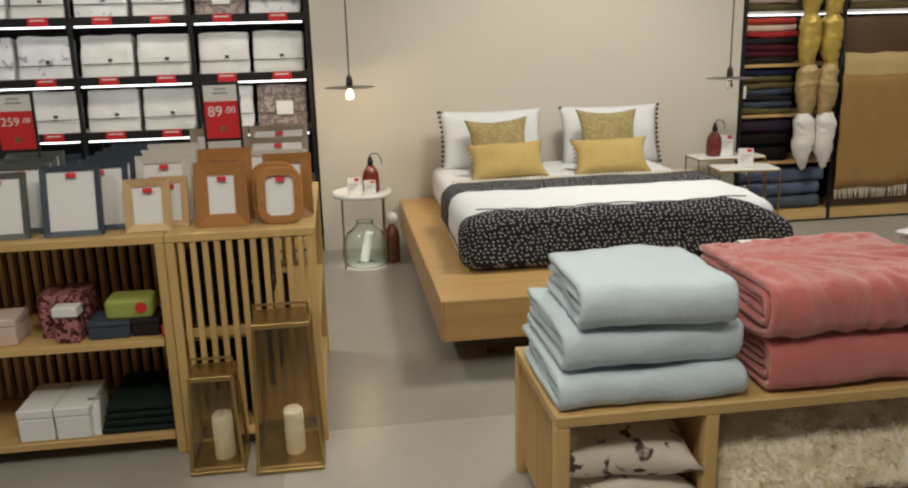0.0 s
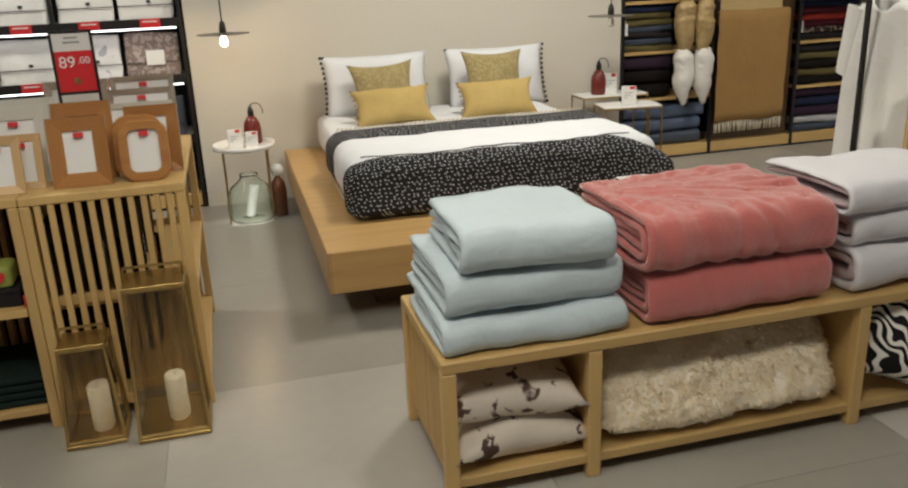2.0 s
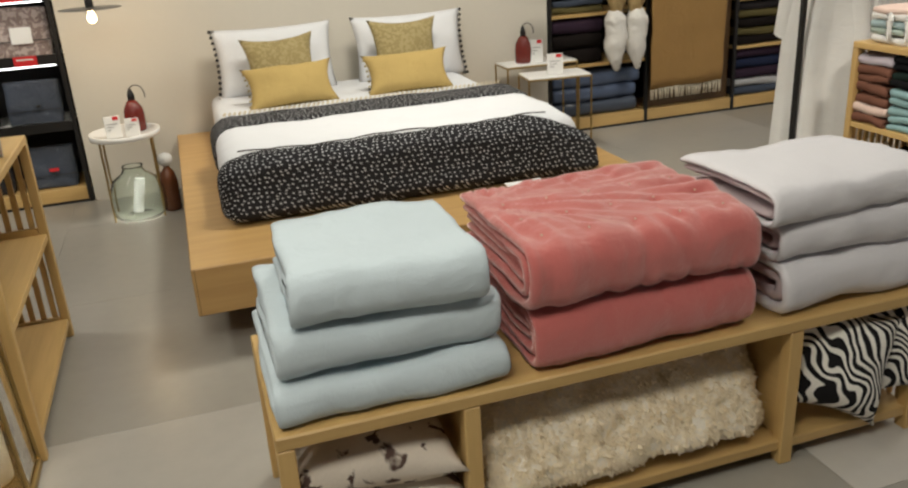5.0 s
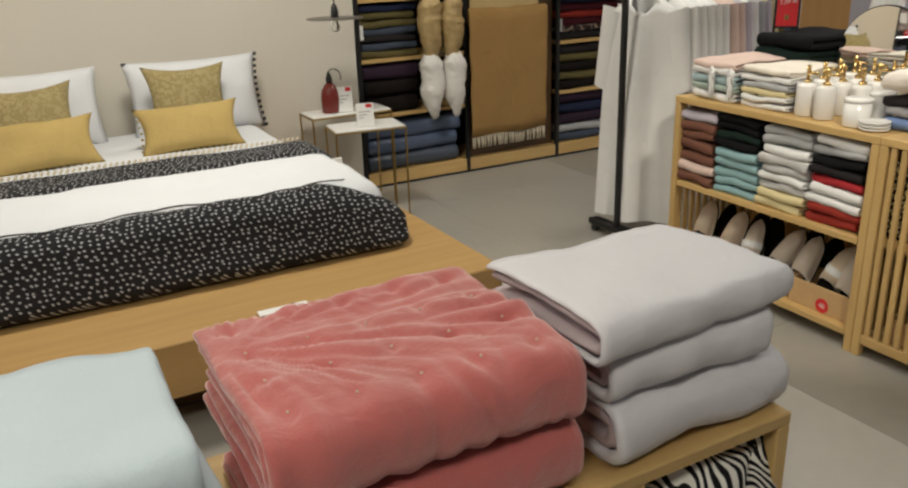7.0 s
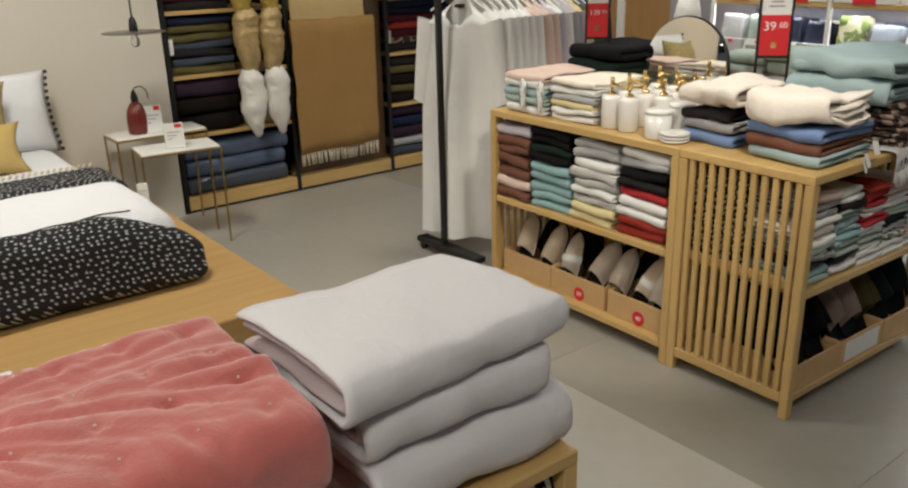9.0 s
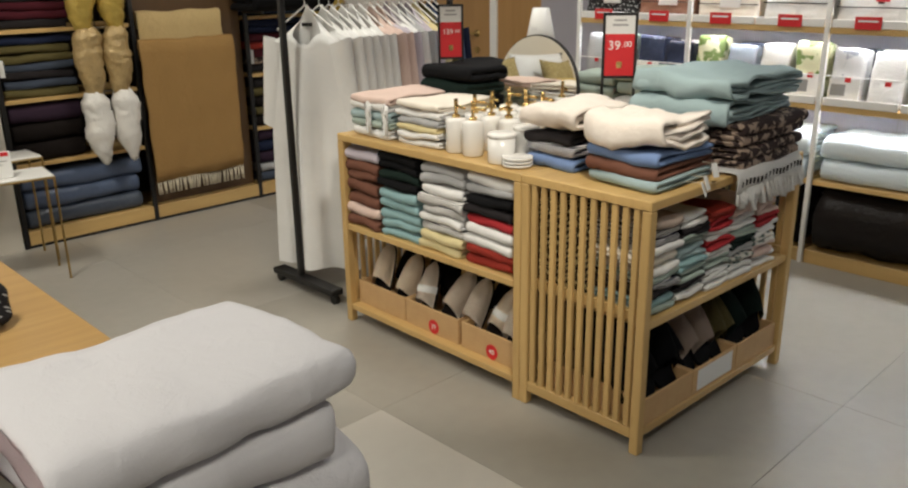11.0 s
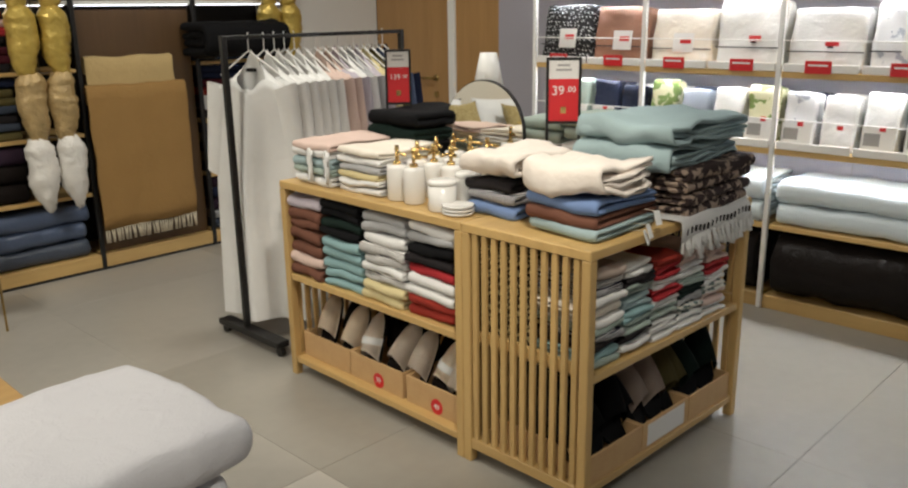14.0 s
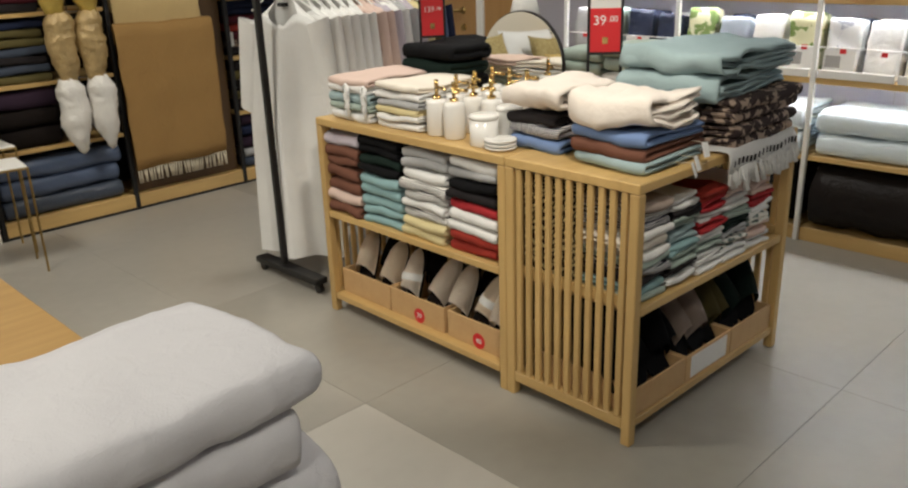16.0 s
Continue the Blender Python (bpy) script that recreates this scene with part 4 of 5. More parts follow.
for k in range(3):
    gb = thing("print_box", "black box with gold print behind oak slats", "box", pose(DX + 0.045 + 0.29 * k, DY + 0.255, 0.4565), "gold print boxes")
    part("body", box(0, 0.28, 0, 0.215, 0, 0.24, 0.004), M_GOLDPRINT, gb)
    part("lid", box(-0.002, 0.282, -0.002, 0.217, 0.241, 0.30, 0.004), M_GOLDPRINT, gb)
for x, y, z, rz in ((3.99, 2.243, 0.875, 8), (4.03, 2.240, 0.91, -12), (3.965, 2.238, 0.862, 20)):
    tg = thing("swing_tag", "small white paper swing tag on folded knitwear", "tag", pose(x, y, z, -20, 0, rz), "swing tags")
    part("paper", box(-0.012, 0.012, -0.001, 0.001, -0.045, 0.0, 0), M_LABEL, tg)
    part("string", rod((0, 0.001, -0.002), (0, 0.045, 0.012), 0.0012, 5), M_FRINGE, tg)

# ---- slippers in plywood boxes ----


def tray_box(m, w, d, h, label, dot="", mat=M_KRAFT, card=False):
    t = thing("tray_box", label, "box", m, "plywood tray boxes")
    e = 0.008
    part("base", box(0, w, 0, d, 0, e, 0.001), mat, t)
    part("front_panel", box(0, w, 0, e, e, h, 0.001), mat, t)
    part("back_panel", box(0, w, d - e, d, e, h, 0.001), mat, t)
    part("side_panel", box(0, e, e, d - e, e, h, 0.001), mat, t)
    part("side_panel", box(w - e, w, e, d - e, e, h, 0.001), mat, t)
    if dot:
        dd = part("price_dot", rod((w * 0.55, 0.0, h * 0.30), (w * 0.55, -0.0016, h * 0.30), 0.030, 28), M_RED, t, "round red price sticker")
        lettering(dot, 0.028, M_LABEL, dd, pose(w * 0.55, -0.0022, h * 0.30, 90, 0, 0), "number")
    if card:
        part("label_card", box(w * 0.1, w * 0.9, -0.0016, 0.0, h * 0.1, h * 0.9, 0), M_LABEL, t, "white label card")
    return t


tray_box(pose(FX + 0.024, 3.760, 0.086, 0, 0, -90), 0.315, 0.30, 0.105, "plywood tray box holding slippers on the lower shelf")
tray_box(pose(FX + 0.024, 3.440, 0.086, 0, 0, -90), 0.315, 0.30, 0.105, "plywood tray box with a round red sticker holding slippers", "39")
tray_box(pose(FX + 0.024, 3.105, 0.086, 0, 0, -90), 0.300, 0.30, 0.105, "plywood tray box with a round red sticker holding slippers", "40")


def slipper(m, mat, sole, label, band=False):
    s = thing("slipper", label, "slipper", m, "slippers in the boxes")
    rows = []
    for i in range(15):
        t = i / 14
        y = 0.25 * t
        wd = 0.046 * (0.78 + 0.22 * math.sin(math.pi * (0.1 + 0.72 * t))) * math.sqrt(max(0.02, 1 - max(0, (t - 0.75) / 0.25) ** 2)) * math.sqrt(max(0.05, min(1, t / 0.12)))
        rows.append((y, wd * (1.08 - 0.30 * t * t)))
    part("sole", grid_mesh([[(-w, y, 0), (w, y, 0), (w, y, 0.014), (-w, y, 0.014)] for y, w in rows], True, True), sole, s)
    up = []
    for y, w in rows[3:]:
        t = (y - 0.053) / 0.197
        hh = 0.055 * math.sqrt(max(0.03, 1 - max(0, t) ** 2.4))
        up.append([(w * 1.06 * math.cos(a), y + 0.034 * math.sin(a) * (1 - min(1.0, t * 2)), 0.014 + hh * math.sin(a)) for a in [math.pi * k / 10 for k in range(11)]])
    bm = grid_mesh(up)
    bmesh.ops.solidify(bm, geom=bm.faces[:], thickness=0.006)
    part("upper", bm, mat, s, smooth=True)
    if band:
        bb = grid_mesh([[(0.051 * math.cos(a), y, 0.012 + 0.061 * math.sin(a)) for a in [math.pi * k / 10 for k in range(11)]] for y in (0.115, 0.145)])
        part("paper_band", bb, M_LABEL, s, "white paper sales band", True)
    return s


rnd = random.Random(3)
for i in range(7):
    y = (3.675, 3.515, 3.365, 3.245, 3.105, 2.985, 2.875)[i]
    lean = (-10, 9, -14, 12, 7, 14, -6)[i]
    mat, nm = ((M_C["sand"], "beige"), (M_C["peach"], "cream"), (M_C["sand"], "beige"), (M_C["ivory"], "white"), (M_C["peach"], "cream"), (M_C["sand"], "tan"))[(0, 0, 1, 4, 4, 5, 1, 5)[i]]
    for row in (0, 1):
        # back row coloured dark to paint the shaded interior behind the front row
        if row:
            mat, nm = M_C["espresso"], "dark brown"
        # espresso soles put the shade inside the heel openings into colour
        slipper(pose(FX + 0.075 + 0.13 * row, y + rnd.uniform(-0.01, 0.01), 0.106 + 0.014 * rnd.uniform(-1, 1), 64 + rnd.uniform(-8, 6), lean + rnd.uniform(-5, 5), -90 + rnd.uniform(-22, 22)) @ Matrix.Scale(1.0 if row == 0 else 0.9, 4), mat, M_C["espresso"], nm + " open-heel slipper standing upright in a plywood box", row == 0 and i in (2, 5))

for i, (x, w) in enumerate(((DX + 0.042, 0.285), (DX + 0.332, 0.285), (DX + 0.622, 0.285))):
    tray_box(pose(x, DY + 0.012, 0.086), w, 0.40, 0.095, "plywood tray box of slippers in the end unit", mat=M_KRAFT, card=i == 1)
for i in range(10):
    x = DX + 0.085 + 0.083 * i
    mat, nm = ((M_C["black"], "black"), (M_C["black"], "black"), (M_C["taupe"], "taupe"), (M_C["olive"], "olive"), (M_C["forest"], "dark green"))[i // 2]
    for row in (0, 1):
        slipper(pose(x, DY + 0.075 + 0.14 * row, 0.118, 62 + rnd.uniform(-9, 8), rnd.uniform(-10, 10), rnd.uniform(-18, 18)) @ Matrix.Scale(1.12, 4), mat, M_C["black"], nm + " slipper standing in a plywood box")

# ---- soap dispensers, mirror, lampshade and signs on the shelf top ----


def dispenser(x, y, rz, h=0.125):
    s = thing("soap_dispenser", "white ceramic soap dispenser with a brass pump", "soap dispenser", pose(x, y, 0.8445, 0, 0, rz), "soap dispensers")
    part("bottle", turned([(0.034, 0), (0.038, 0.004), (0.039, h * 0.9), (0.036, h), (0.012, h + 0.003)], 24), M_CERAMIC, s, smooth=True)
    part("pump", join(rod((0, 0, h), (0, 0, h + 0.05), 0.007, 10), rod((0, 0, h + 0.0), (0, 0, h + 0.014), 0.015, 14), rod((0, 0, h + 0.045), (0, -0.05, h + 0.04), 0.006, 8), rod((0, 0, h + 0.045), (0, 0, h + 0.07), 0.008, 8)), M_GOLD, s, "brass pump head", True)


rnd = random.Random(12)
for i in range(4):
    for j in range(3):
        if (i, j) not in ((0, 2),):
            dispenser(3.81 + 0.115 * i, 3.165 - 0.088 * j + 0.02 * i, rnd.uniform(-90, 90))
for x, y, r, h in ((3.80, 2.925, 0.048, 0.10), (3.90, 2.90, 0.045, 0.115)):
    c = thing("ceramic_canister", "white ceramic canister with a lid on the shelf top", "canister", pose(x, y, 0.8445), "white canisters")
    part("jar", turned([(r * 0.94, 0), (r, 0.004), (r, h - 0.012)], 28), M_CERAMIC, c, smooth=True)
    part("lid", turned([(r * 1.03, h - 0.011), (r * 1.03, h), (r * 0.9, h + 0.004)], 28), M_CERAMIC, c, smooth=True)
for k in range(3):
    ds = tagged(part("soap_dish", turned([(0.03, 0), (0.05, 0.003), (0.055, 0.011), (0.05, 0.0112), (0.03, 0.006)], 28), M_CERAMIC, smooth=True), "white ceramic soap dish in a small pile", "soap dish", "soap dishes")
    ds.matrix_basis = pose(3.79, 2.84, 0.8445 + 0.0118 * k)

mir = thing("vanity_mirror", "round frameless vanity mirror with a thin black rim", "mirror", pose(4.33, 3.235, 1.02, -2, 0, -88))
part("glass", rod((0, -0.004, 0), (0, 0.002, 0), 0.205, 56), M_MIRROR, mir)
part("rim", rod((0, 0.0025, 0), (0, 0.012, 0), 0.210, 56), M_BLACK, mir, smooth=False)
part("stand", box(-0.06, 0.06, -0.04, 0.10, -0.1765, -0.166, 0.002), M_BLACK, mir)
part("strut", rod((0, 0.015, -0.16), (0, 0.012, -0.02), 0.008, 8), M_BLACK, mir)
cone = thing("table_lamp", "white cone table lamp with a paper tag behind the mirror", "table lamp", pose(4.56, 3.42, 0.8445))
part("base", turned([(0.06, 0), (0.06, 0.012), (0.012, 0.02), (0.012, 0.33)], 24), M_CERAMIC, cone, smooth=True)
part("shade", turned([(0.072, 0.30), (0.036, 0.475), (0.032, 0.475), (0.066, 0.302)], 30), M_WHITEMETAL, cone, smooth=True)
part("paper_tag", box(-0.075, -0.073, -0.05, -0.01, 0.33, 0.40, 0), M_LABEL, cone)


def price_sign(x, y, z, rz, text, h=0.24, w=0.135, legs=0.25, lift=0.0):
    s = thing("price_sign", "black framed sale sign reading " + text.replace(".", " point ") + " on red", "price sign", pose(x, y, z, 0, 0, rz), "sale price signs")
    t = 0.005
    for sx in (-1, 1):
        part("upright", box(sx * w / 2 - t, sx * w / 2 + t, -t, t, 0, legs + h, 0.001), M_BLACK, s)
    part("top_bar", box(-w / 2 + t, w / 2 - t, -t, t, legs + h - 2 * t, legs + h, 0.001), M_BLACK, s)
    part("lower_bar", box(-w / 2 + t, w / 2 - t, -t, t, legs, legs + 2 * t, 0.001), M_BLACK, s)
    part("foot", box(-w / 2 - 0.01, w / 2 + 0.01, -0.05, 0.05, 0, 0.005, 0.001), M_BLACK, s)
    part("upper_card", box(-w / 2 + t, w / 2 - t, -0.002, 0.002, legs + h * 0.68, legs + h - 2 * t, 0), M_GREYCARD, s, "pale grey upper card")
    r = part("red_card", box(-w / 2 + t, w / 2 - t, -0.0022, 0.0022, legs + 2 * t, legs + h * 0.68, 0), M_RED, s, "red price card")
    main, cents = text.split(".")
    fs = (w - 0.022) / (0.56 * (len(main) + 1.6))
    left_ = -w / 2 + 0.012
    lettering(main, fs, M_LABEL, r, pose(left_ + 0.28 * fs * len(main), -0.0032, legs + h * 0.50, 90, 0, 0), "price")
    lettering("." + cents, fs * 0.62, M_LABEL, r, pose(left_ + 0.57 * fs * len(main) + 0.42 * fs, -0.0032, legs + h * 0.50 + fs * 0.10, 90, 0, 0), "cents")
    part("mark", box(-0.010, 0.010, -0.0034, -0.0024, legs + h * 0.16, legs + h * 0.26, 0), M_GOLD, s, "small gold mark")
    for k in range(2):
        part("print_line", box(-0.028 + 0.006 * k, 0.028 - 0.006 * k, -0.0034, -0.0024, legs + h * (0.80 + 0.07 * k), legs + h * (0.83 + 0.07 * k), 0), M_INK, s)


price_sign(4.30, 2.81, 0.8445, -50, "39.00", 0.235, 0.115, 0.250)
price_sign(4.36, 3.78, 0.8445, -42, "139.00", 0.24, 0.105, 0.250)

set_down(mark, ISLAND)

# ---- garment rail ----
rail = thing("garment_rail", "black metal garment rail on castors", "garment rail", pose(0, 0, 0))
RY, RZ = 4.255, 1.405
for x in (3.825, 4.86):
    part("upright", box(x - 0.013, x + 0.013, RY - 0.013, RY + 0.013, 0.075, RZ, 0.002), M_BLACK, rail)
    part("foot", box(x - 0.035, x + 0.035, RY - 0.29, RY + 0.20, 0.045, 0.075, 0.004), M_BLACK, rail)
    for dy in (-0.27, 0.18):
        part("castor", rod((x - 0.012, RY + dy, 0.0225), (x + 0.012, RY + dy, 0.0225), 0.0225, 16), M_BLACK, rail)
part("top_bar", box(3.839, 4.846, RY - 0.009, RY + 0.009, RZ - 0.018, RZ, 0.002), M_BLACK, rail)


def robe_mesh(length, shoulder, hem, sleeve, seed):
    """A hanging robe in the local x-z plane: front and back sheets with folds, open neck, sleeves."""
    rows = []
    n = 44
    for i in range(21):
        t = i / 20
        z = -length * t
        if t < 0.06:
            half = 0.07 + (shoulder - 0.07) * (t / 0.06)
        else:
            half = shoulder + (hem - shoulder) * ((t - 0.06) / 0.94)
        depth = 0.026 + 0.04 * min(1, t * 2)
        ring = []
        for j in range(n):
            a = 2 * math.pi * j / n
            fold = 1 + (0.15 + 0.4 * t) * math.sin(5 * a + seed) + 0.3 * t * math.sin(9 * a + seed * 2)
            ring.append((half * math.cos(a), depth * math.sin(a) * fold, z - 0.12 * abs(math.cos(a)) * max(0.0, 1 - t / 0.5) - (0.17 * math.exp(-(half * math.cos(a) / 0.055) ** 2) * max(0.0, 1 - t / 0.16) if math.sin(a) > 0 else 0)))
        rows.append(ring)
    bm = grid_mesh(rows, True, False)
    arms = []
    for s in (-1, 1):
        r2 = []
        for i in range(9):
            t = i / 8
            c = Vector((s * (shoulder - 0.025 + 0.045 * t), 0, -0.16 - sleeve * t))
            w = 0.058 - 0.008 * t
            r2.append([(c.x + w * math.cos(2 * math.pi * j / 12), c.y + 0.032 * math.sin(2 * math.pi * j / 12), c.z + 0.02 * s * math.cos(2 * math.pi * j / 12)) for j in range(12)])
        arms.append(grid_mesh(r2, True, False))
    return join(bm, *arms)


def hung(x, mat, label, length, shoulder=0.20, hem=0.26, sleeve=0.42, seed=0.0, tilt=0.0):
    g = thing("robe" if length > 1.0 else "garment", label, "robe" if length > 1.0 else "garment", pose(x, RY, RZ, 0, 0, 90 + tilt), "garments on the rail")
    part("cloth", robe_mesh(length, shoulder, hem, sleeve, seed), mat, g, smooth=True).matrix_basis = pose(0, 0, -0.062)
    h = join(rod((-0.15, 0, -0.175), (0, 0, -0.068), 0.004, 6), rod((0, 0, -0.068), (0.15, 0, -0.175), 0.004, 6), rod((0, 0, -0.07), (0, 0, 0.012), 0.0025, 6))
    part("hanger", h, M_WHITEMETAL, g, "pale hanger")
    if seed < 1:
        part("neck_label", box(-0.026, 0.026, -0.012, -0.008, -0.160, -0.144, 0), M_BLACK, g)


hung(3.95, M_C["white"], "long white cotton robe on a hanger", 1.24, 0.19, 0.235, 0.40, 0.3, 27)
for i in range(5):
    hung(4.03 + 0.055 * i, M_C["white"], "white cotton robe on a hanger", 1.10, 0.19, 0.22, 0.40, 1.3 + i, 20 - 2 * i)
for i, (c, l) in enumerate((("blush", 0.95), ("blush", 0.9), ("lilac", 0.9), ("white", 0.88), ("grey", 0.85), ("lilac", 0.85), ("yellow", 0.85), ("olive", 0.8), ("steelblue", 0.8), ("navy", 0.82))):
    hung(4.31 + 0.047 * i, M_C[c], c + " cotton garment on a hanger", l, 0.19, 0.215, 0.33, 7.0 + i, 12)


# ---- black shelving in the wall niches ----
def niche_rack(name, xs, zs, label, lit, open_bay=None):
    r = thing(name, label, "shelving", pose(0, 0, 0), kind="")
    y0, y1 = WALL_Y + 0.005, NICHE_Y
    for x in xs:
        part("post", box(x - 0.013, x + 0.013, y0, y0 + 0.026, 0, 2.6, 0.002), M_BLACK, r)
        part("post", box(x - 0.013, x + 0.013, y1 - 0.03, y1 - 0.004, 0, 2.6, 0.002), M_BLACK, r)
    for bay, (a, b) in enumerate(zip(xs[:-1], xs[1:])):
        part("plinth", box(a + 0.014, b - 0.014, y0 + 0.004, y1 - 0.035, 0.016, 0.095, 0.002), M_OAKX, r)
        part("kick", box(a + 0.014, b - 0.014, y0 + 0.006, y1 - 0.035, 0.0, 0.0155, 0), M_BLACK, r)
        for z in zs:
            if bay == open_bay:
                continue
            part("shelf", box(a + 0.014, b - 0.014, y0 + 0.012, y1 - 0.032, z - 0.022, z, 0.002), M_OAKX if not lit else M_WHITEMETAL, r)
            if lit:
                part("shelf_lip", box(a + 0.014, b - 0.014, y0 + 0.002, y0 + 0.0115, z - 0.045, z + 0.012, 0.001), M_BLACK, r)
            if lit and z > 0.8:
                part("light_strip", box(a + 0.03, b - 0.03, y0 + 0.004, y0 + 0.022, z - 0.054, z - 0.0455, 0), M_LED, r, "cool white shelf light")
    return r


niche_rack("linen_shelving", (-2.31, -1.55, -0.79, -0.03), (0.50, 0.895, 1.255, 1.64, 2.02), "black metal shelving with lit white shelves of packed bed linen", True)
RX = (3.10, 3.872, 4.626, 5.38)
throw_rack = niche_rack("throw_shelving", RX, (0.48, 0.835, 1.205), "black metal shelving with oak shelves of folded throws", False, 1)
for a, b in zip(RX[:-1], RX[1:]):
    k = part("upper_shelf", box(a + 0.014, b - 0.014, WALL_Y + 0.02, NICHE_Y - 0.032, 1.558, 1.58, 0.002), M_WHITEMETAL, throw_rack, "white upper shelf board")
    part("light_strip", box(a + 0.03, b - 0.03, WALL_Y + 0.03, WALL_Y + 0.042, 1.550, 1.5575, 0), M_LEDDIM, k, "cool white shelf light")


def bagged(mat, kept={}):
    """The same cloth seen through a crinkled clear bag."""
    if mat.name not in kept:
        k = mat.copy()
        k.name = "bagged_" + mat.name
        nodes, link = k.node_tree.nodes, k.node_tree.links.new
        b = nodes["Principled BSDF"]
        b.inputs["Coat Weight"].default_value, b.inputs["Coat Roughness"].default_value = (0.22 if "espresso" in mat.name else 0.7), 0.2
        n = nodes.new("ShaderNodeTexNoise")
        n.inputs["Scale"].default_value, n.inputs["Detail"].default_value, n.inputs["Distortion"].default_value = 16.0, 3.0, 1.2
        bp = nodes.new("ShaderNodeBump")
        bp.inputs["Strength"].default_value, bp.inputs["Distance"].default_value = 0.9, 0.02
        link(nodes["Texture Coordinate"].outputs["Object"], n.inputs["Vector"])
        link(n.outputs["Fac"], bp.inputs["Height"])
        link(bp.outputs[0], b.inputs["Coat Normal"])
        kept[mat.name] = k
    return kept[mat.name]


def package(m, w, h, t, mat, label, strap=True, tag=False, card=False, band=False):
    p = thing("linen_pack", label, "bedding pack", m, "packs of bed linen")
    part("cloth", soft_box(-w / 2, w / 2, 0, t, 0, h, 0.015, 13, 0.010, m.translation.x * 9 + m.translation.y * 5, 7.0), bagged(mat), p, smooth=True)
    if strap:
        part("strap", box(-w / 2 - 0.002, w / 2 + 0.002, -0.014, -0.010, h * 0.30, h * 0.318, 0), M_BLACK, p, "dark cord")
        part("clasp", box(0.01, 0.035, -0.014, -0.004, h * 0.37, h * 0.43, 0), M_BLACK, p)
    if band:
        part("insert_card", box(-w * 0.47, w * 0.47, -0.0150, -0.0115, 0.006, h * 0.46, 0), M_LABEL, p, "white printed insert card")
        part("photo_strip", box(-w * 0.40, w * 0.05, -0.0160, -0.0151, h * 0.16, h * 0.36, 0), M_INK, p)
    if card:
        part("label_card", box(-w * 0.12, w * 0.22, -0.0150, -0.0115, h * 0.25, h * 0.58, 0), M_LABEL, p, "white paper card")
    if tag:
        part("red_tag", box(w * 0.0, w * 0.18, -0.0170, -0.0152, h * 0.40, h * 0.48, 0), M_RED, p)
    return p


rnd = random.Random(21)
for z in (0.896, 1.256, 1.641):
    for s in range(3):
        for k in range(2):
            x = -0.76 * s - 0.235 - 0.365 * k
            dark = s == 0 and (z < 0.9 and k == 0 or z > 1.5 and k == 1)
            mat = M_TAUPEPRINT if dark else (M_PKGWHITE if rnd.random() < 0.45 else M_C["white"])
            package(pose(x, WALL_Y + 0.07, z + 0.003, -12, 0, 0), 0.335, 0.285, 0.07, mat, ("taupe patterned" if dark else "white") + " bed linen set strapped with dark cord", True, False, dark)
            package(pose(x, WALL_Y + 0.20, z + 0.003, -10, 0, 0), 0.31, 0.27, 0.07, M_C["white"], "white bed linen set behind another pack", False)
            lab = thing("shelf_label", "red sale label on the shelf edge", "label", pose(x + 0.02, WALL_Y + 0.002, z - 0.014), "red shelf labels")
            part("card", box(-0.062, 0.062, -0.003, 0.003, -0.030, 0.026, 0), M_RED, lab)
            part("print_line", box(-0.045, 0.045, -0.0042, -0.0032, 0.004, 0.012, 0), M_LABEL, lab)
for s in range(3):
    for z in (0.097, 0.502):
        for k in range(2):
            package(pose(-0.76 * s - 0.235 - 0.36 * k, WALL_Y + 0.06, z, -8, 0, 0), 0.30, 0.26, 0.08, M_C[("slate", "charcoal", "navy")[(s + k) % 3]], "dark bed linen set strapped with cord", True, tag=z < 0.2)


def rack_pile(x, z, w, cols, h, seed, label="folded wool throw on the niche shelf", layers=2):
    top = z + 0.001
    for k, c in enumerate(cols):
        mat = M_C[c] if c in M_C else c
        if label.startswith("quilt"):
            mat = bagged(mat)
        folded("folded_throw", w * (1 - 0.02 * ((k * 7 + int(seed)) % 3)), 0.34, h, mat, pose(x + 0.004 * ((k * 5) % 3), WALL_Y + 0.045 + 0.006 * ((k * 3) % 2), top), (c if c in M_C else "patterned") + " " + label, "throw", layers, "folded throws in the niche", seed + k, 0.005, 6)
        top += h + 0.002


rack_pile(3.125, 0.096, 0.70, ["slate", "steelblue", "steelblue"], 0.105, 1, "quilt folded on the bottom niche shelf")
rack_pile(3.125, 0.481, 0.40, ["espresso", "espresso", "plum"], 0.105, 4)
rack_pile(3.125, 0.836, 0.40, ["olive", "slate", "charcoal", "slate", "olive", "olive", "navy"], 0.045, 9)
rack_pile(3.125, 1.206, 0.40, ["charcoal", "maroon", "maroon", "charcoal", "red", "blush", "rust"], 0.045, 17)
rack_pile(3.125, 1.581, 0.40, ["olive", "taupe", "olive"], 0.05, 25)
rack_pile(4.66, 0.096, 0.55, ["slate", "grey"], 0.06, 2)
rack_pile(4.66, 0.222, 0.55, ["plum", "navy", "plum"], 0.075, 5)
rack_pile(4.66, 0.481, 0.55, ["espresso", "olive", "espresso", "olive", "charcoal"], 0.062, 8)
rack_pile(4.66, 0.836, 0.55, ["charcoal", M_PATTERN, "maroon", "rust", "maroon", "navy", "navy"], 0.048, 14)
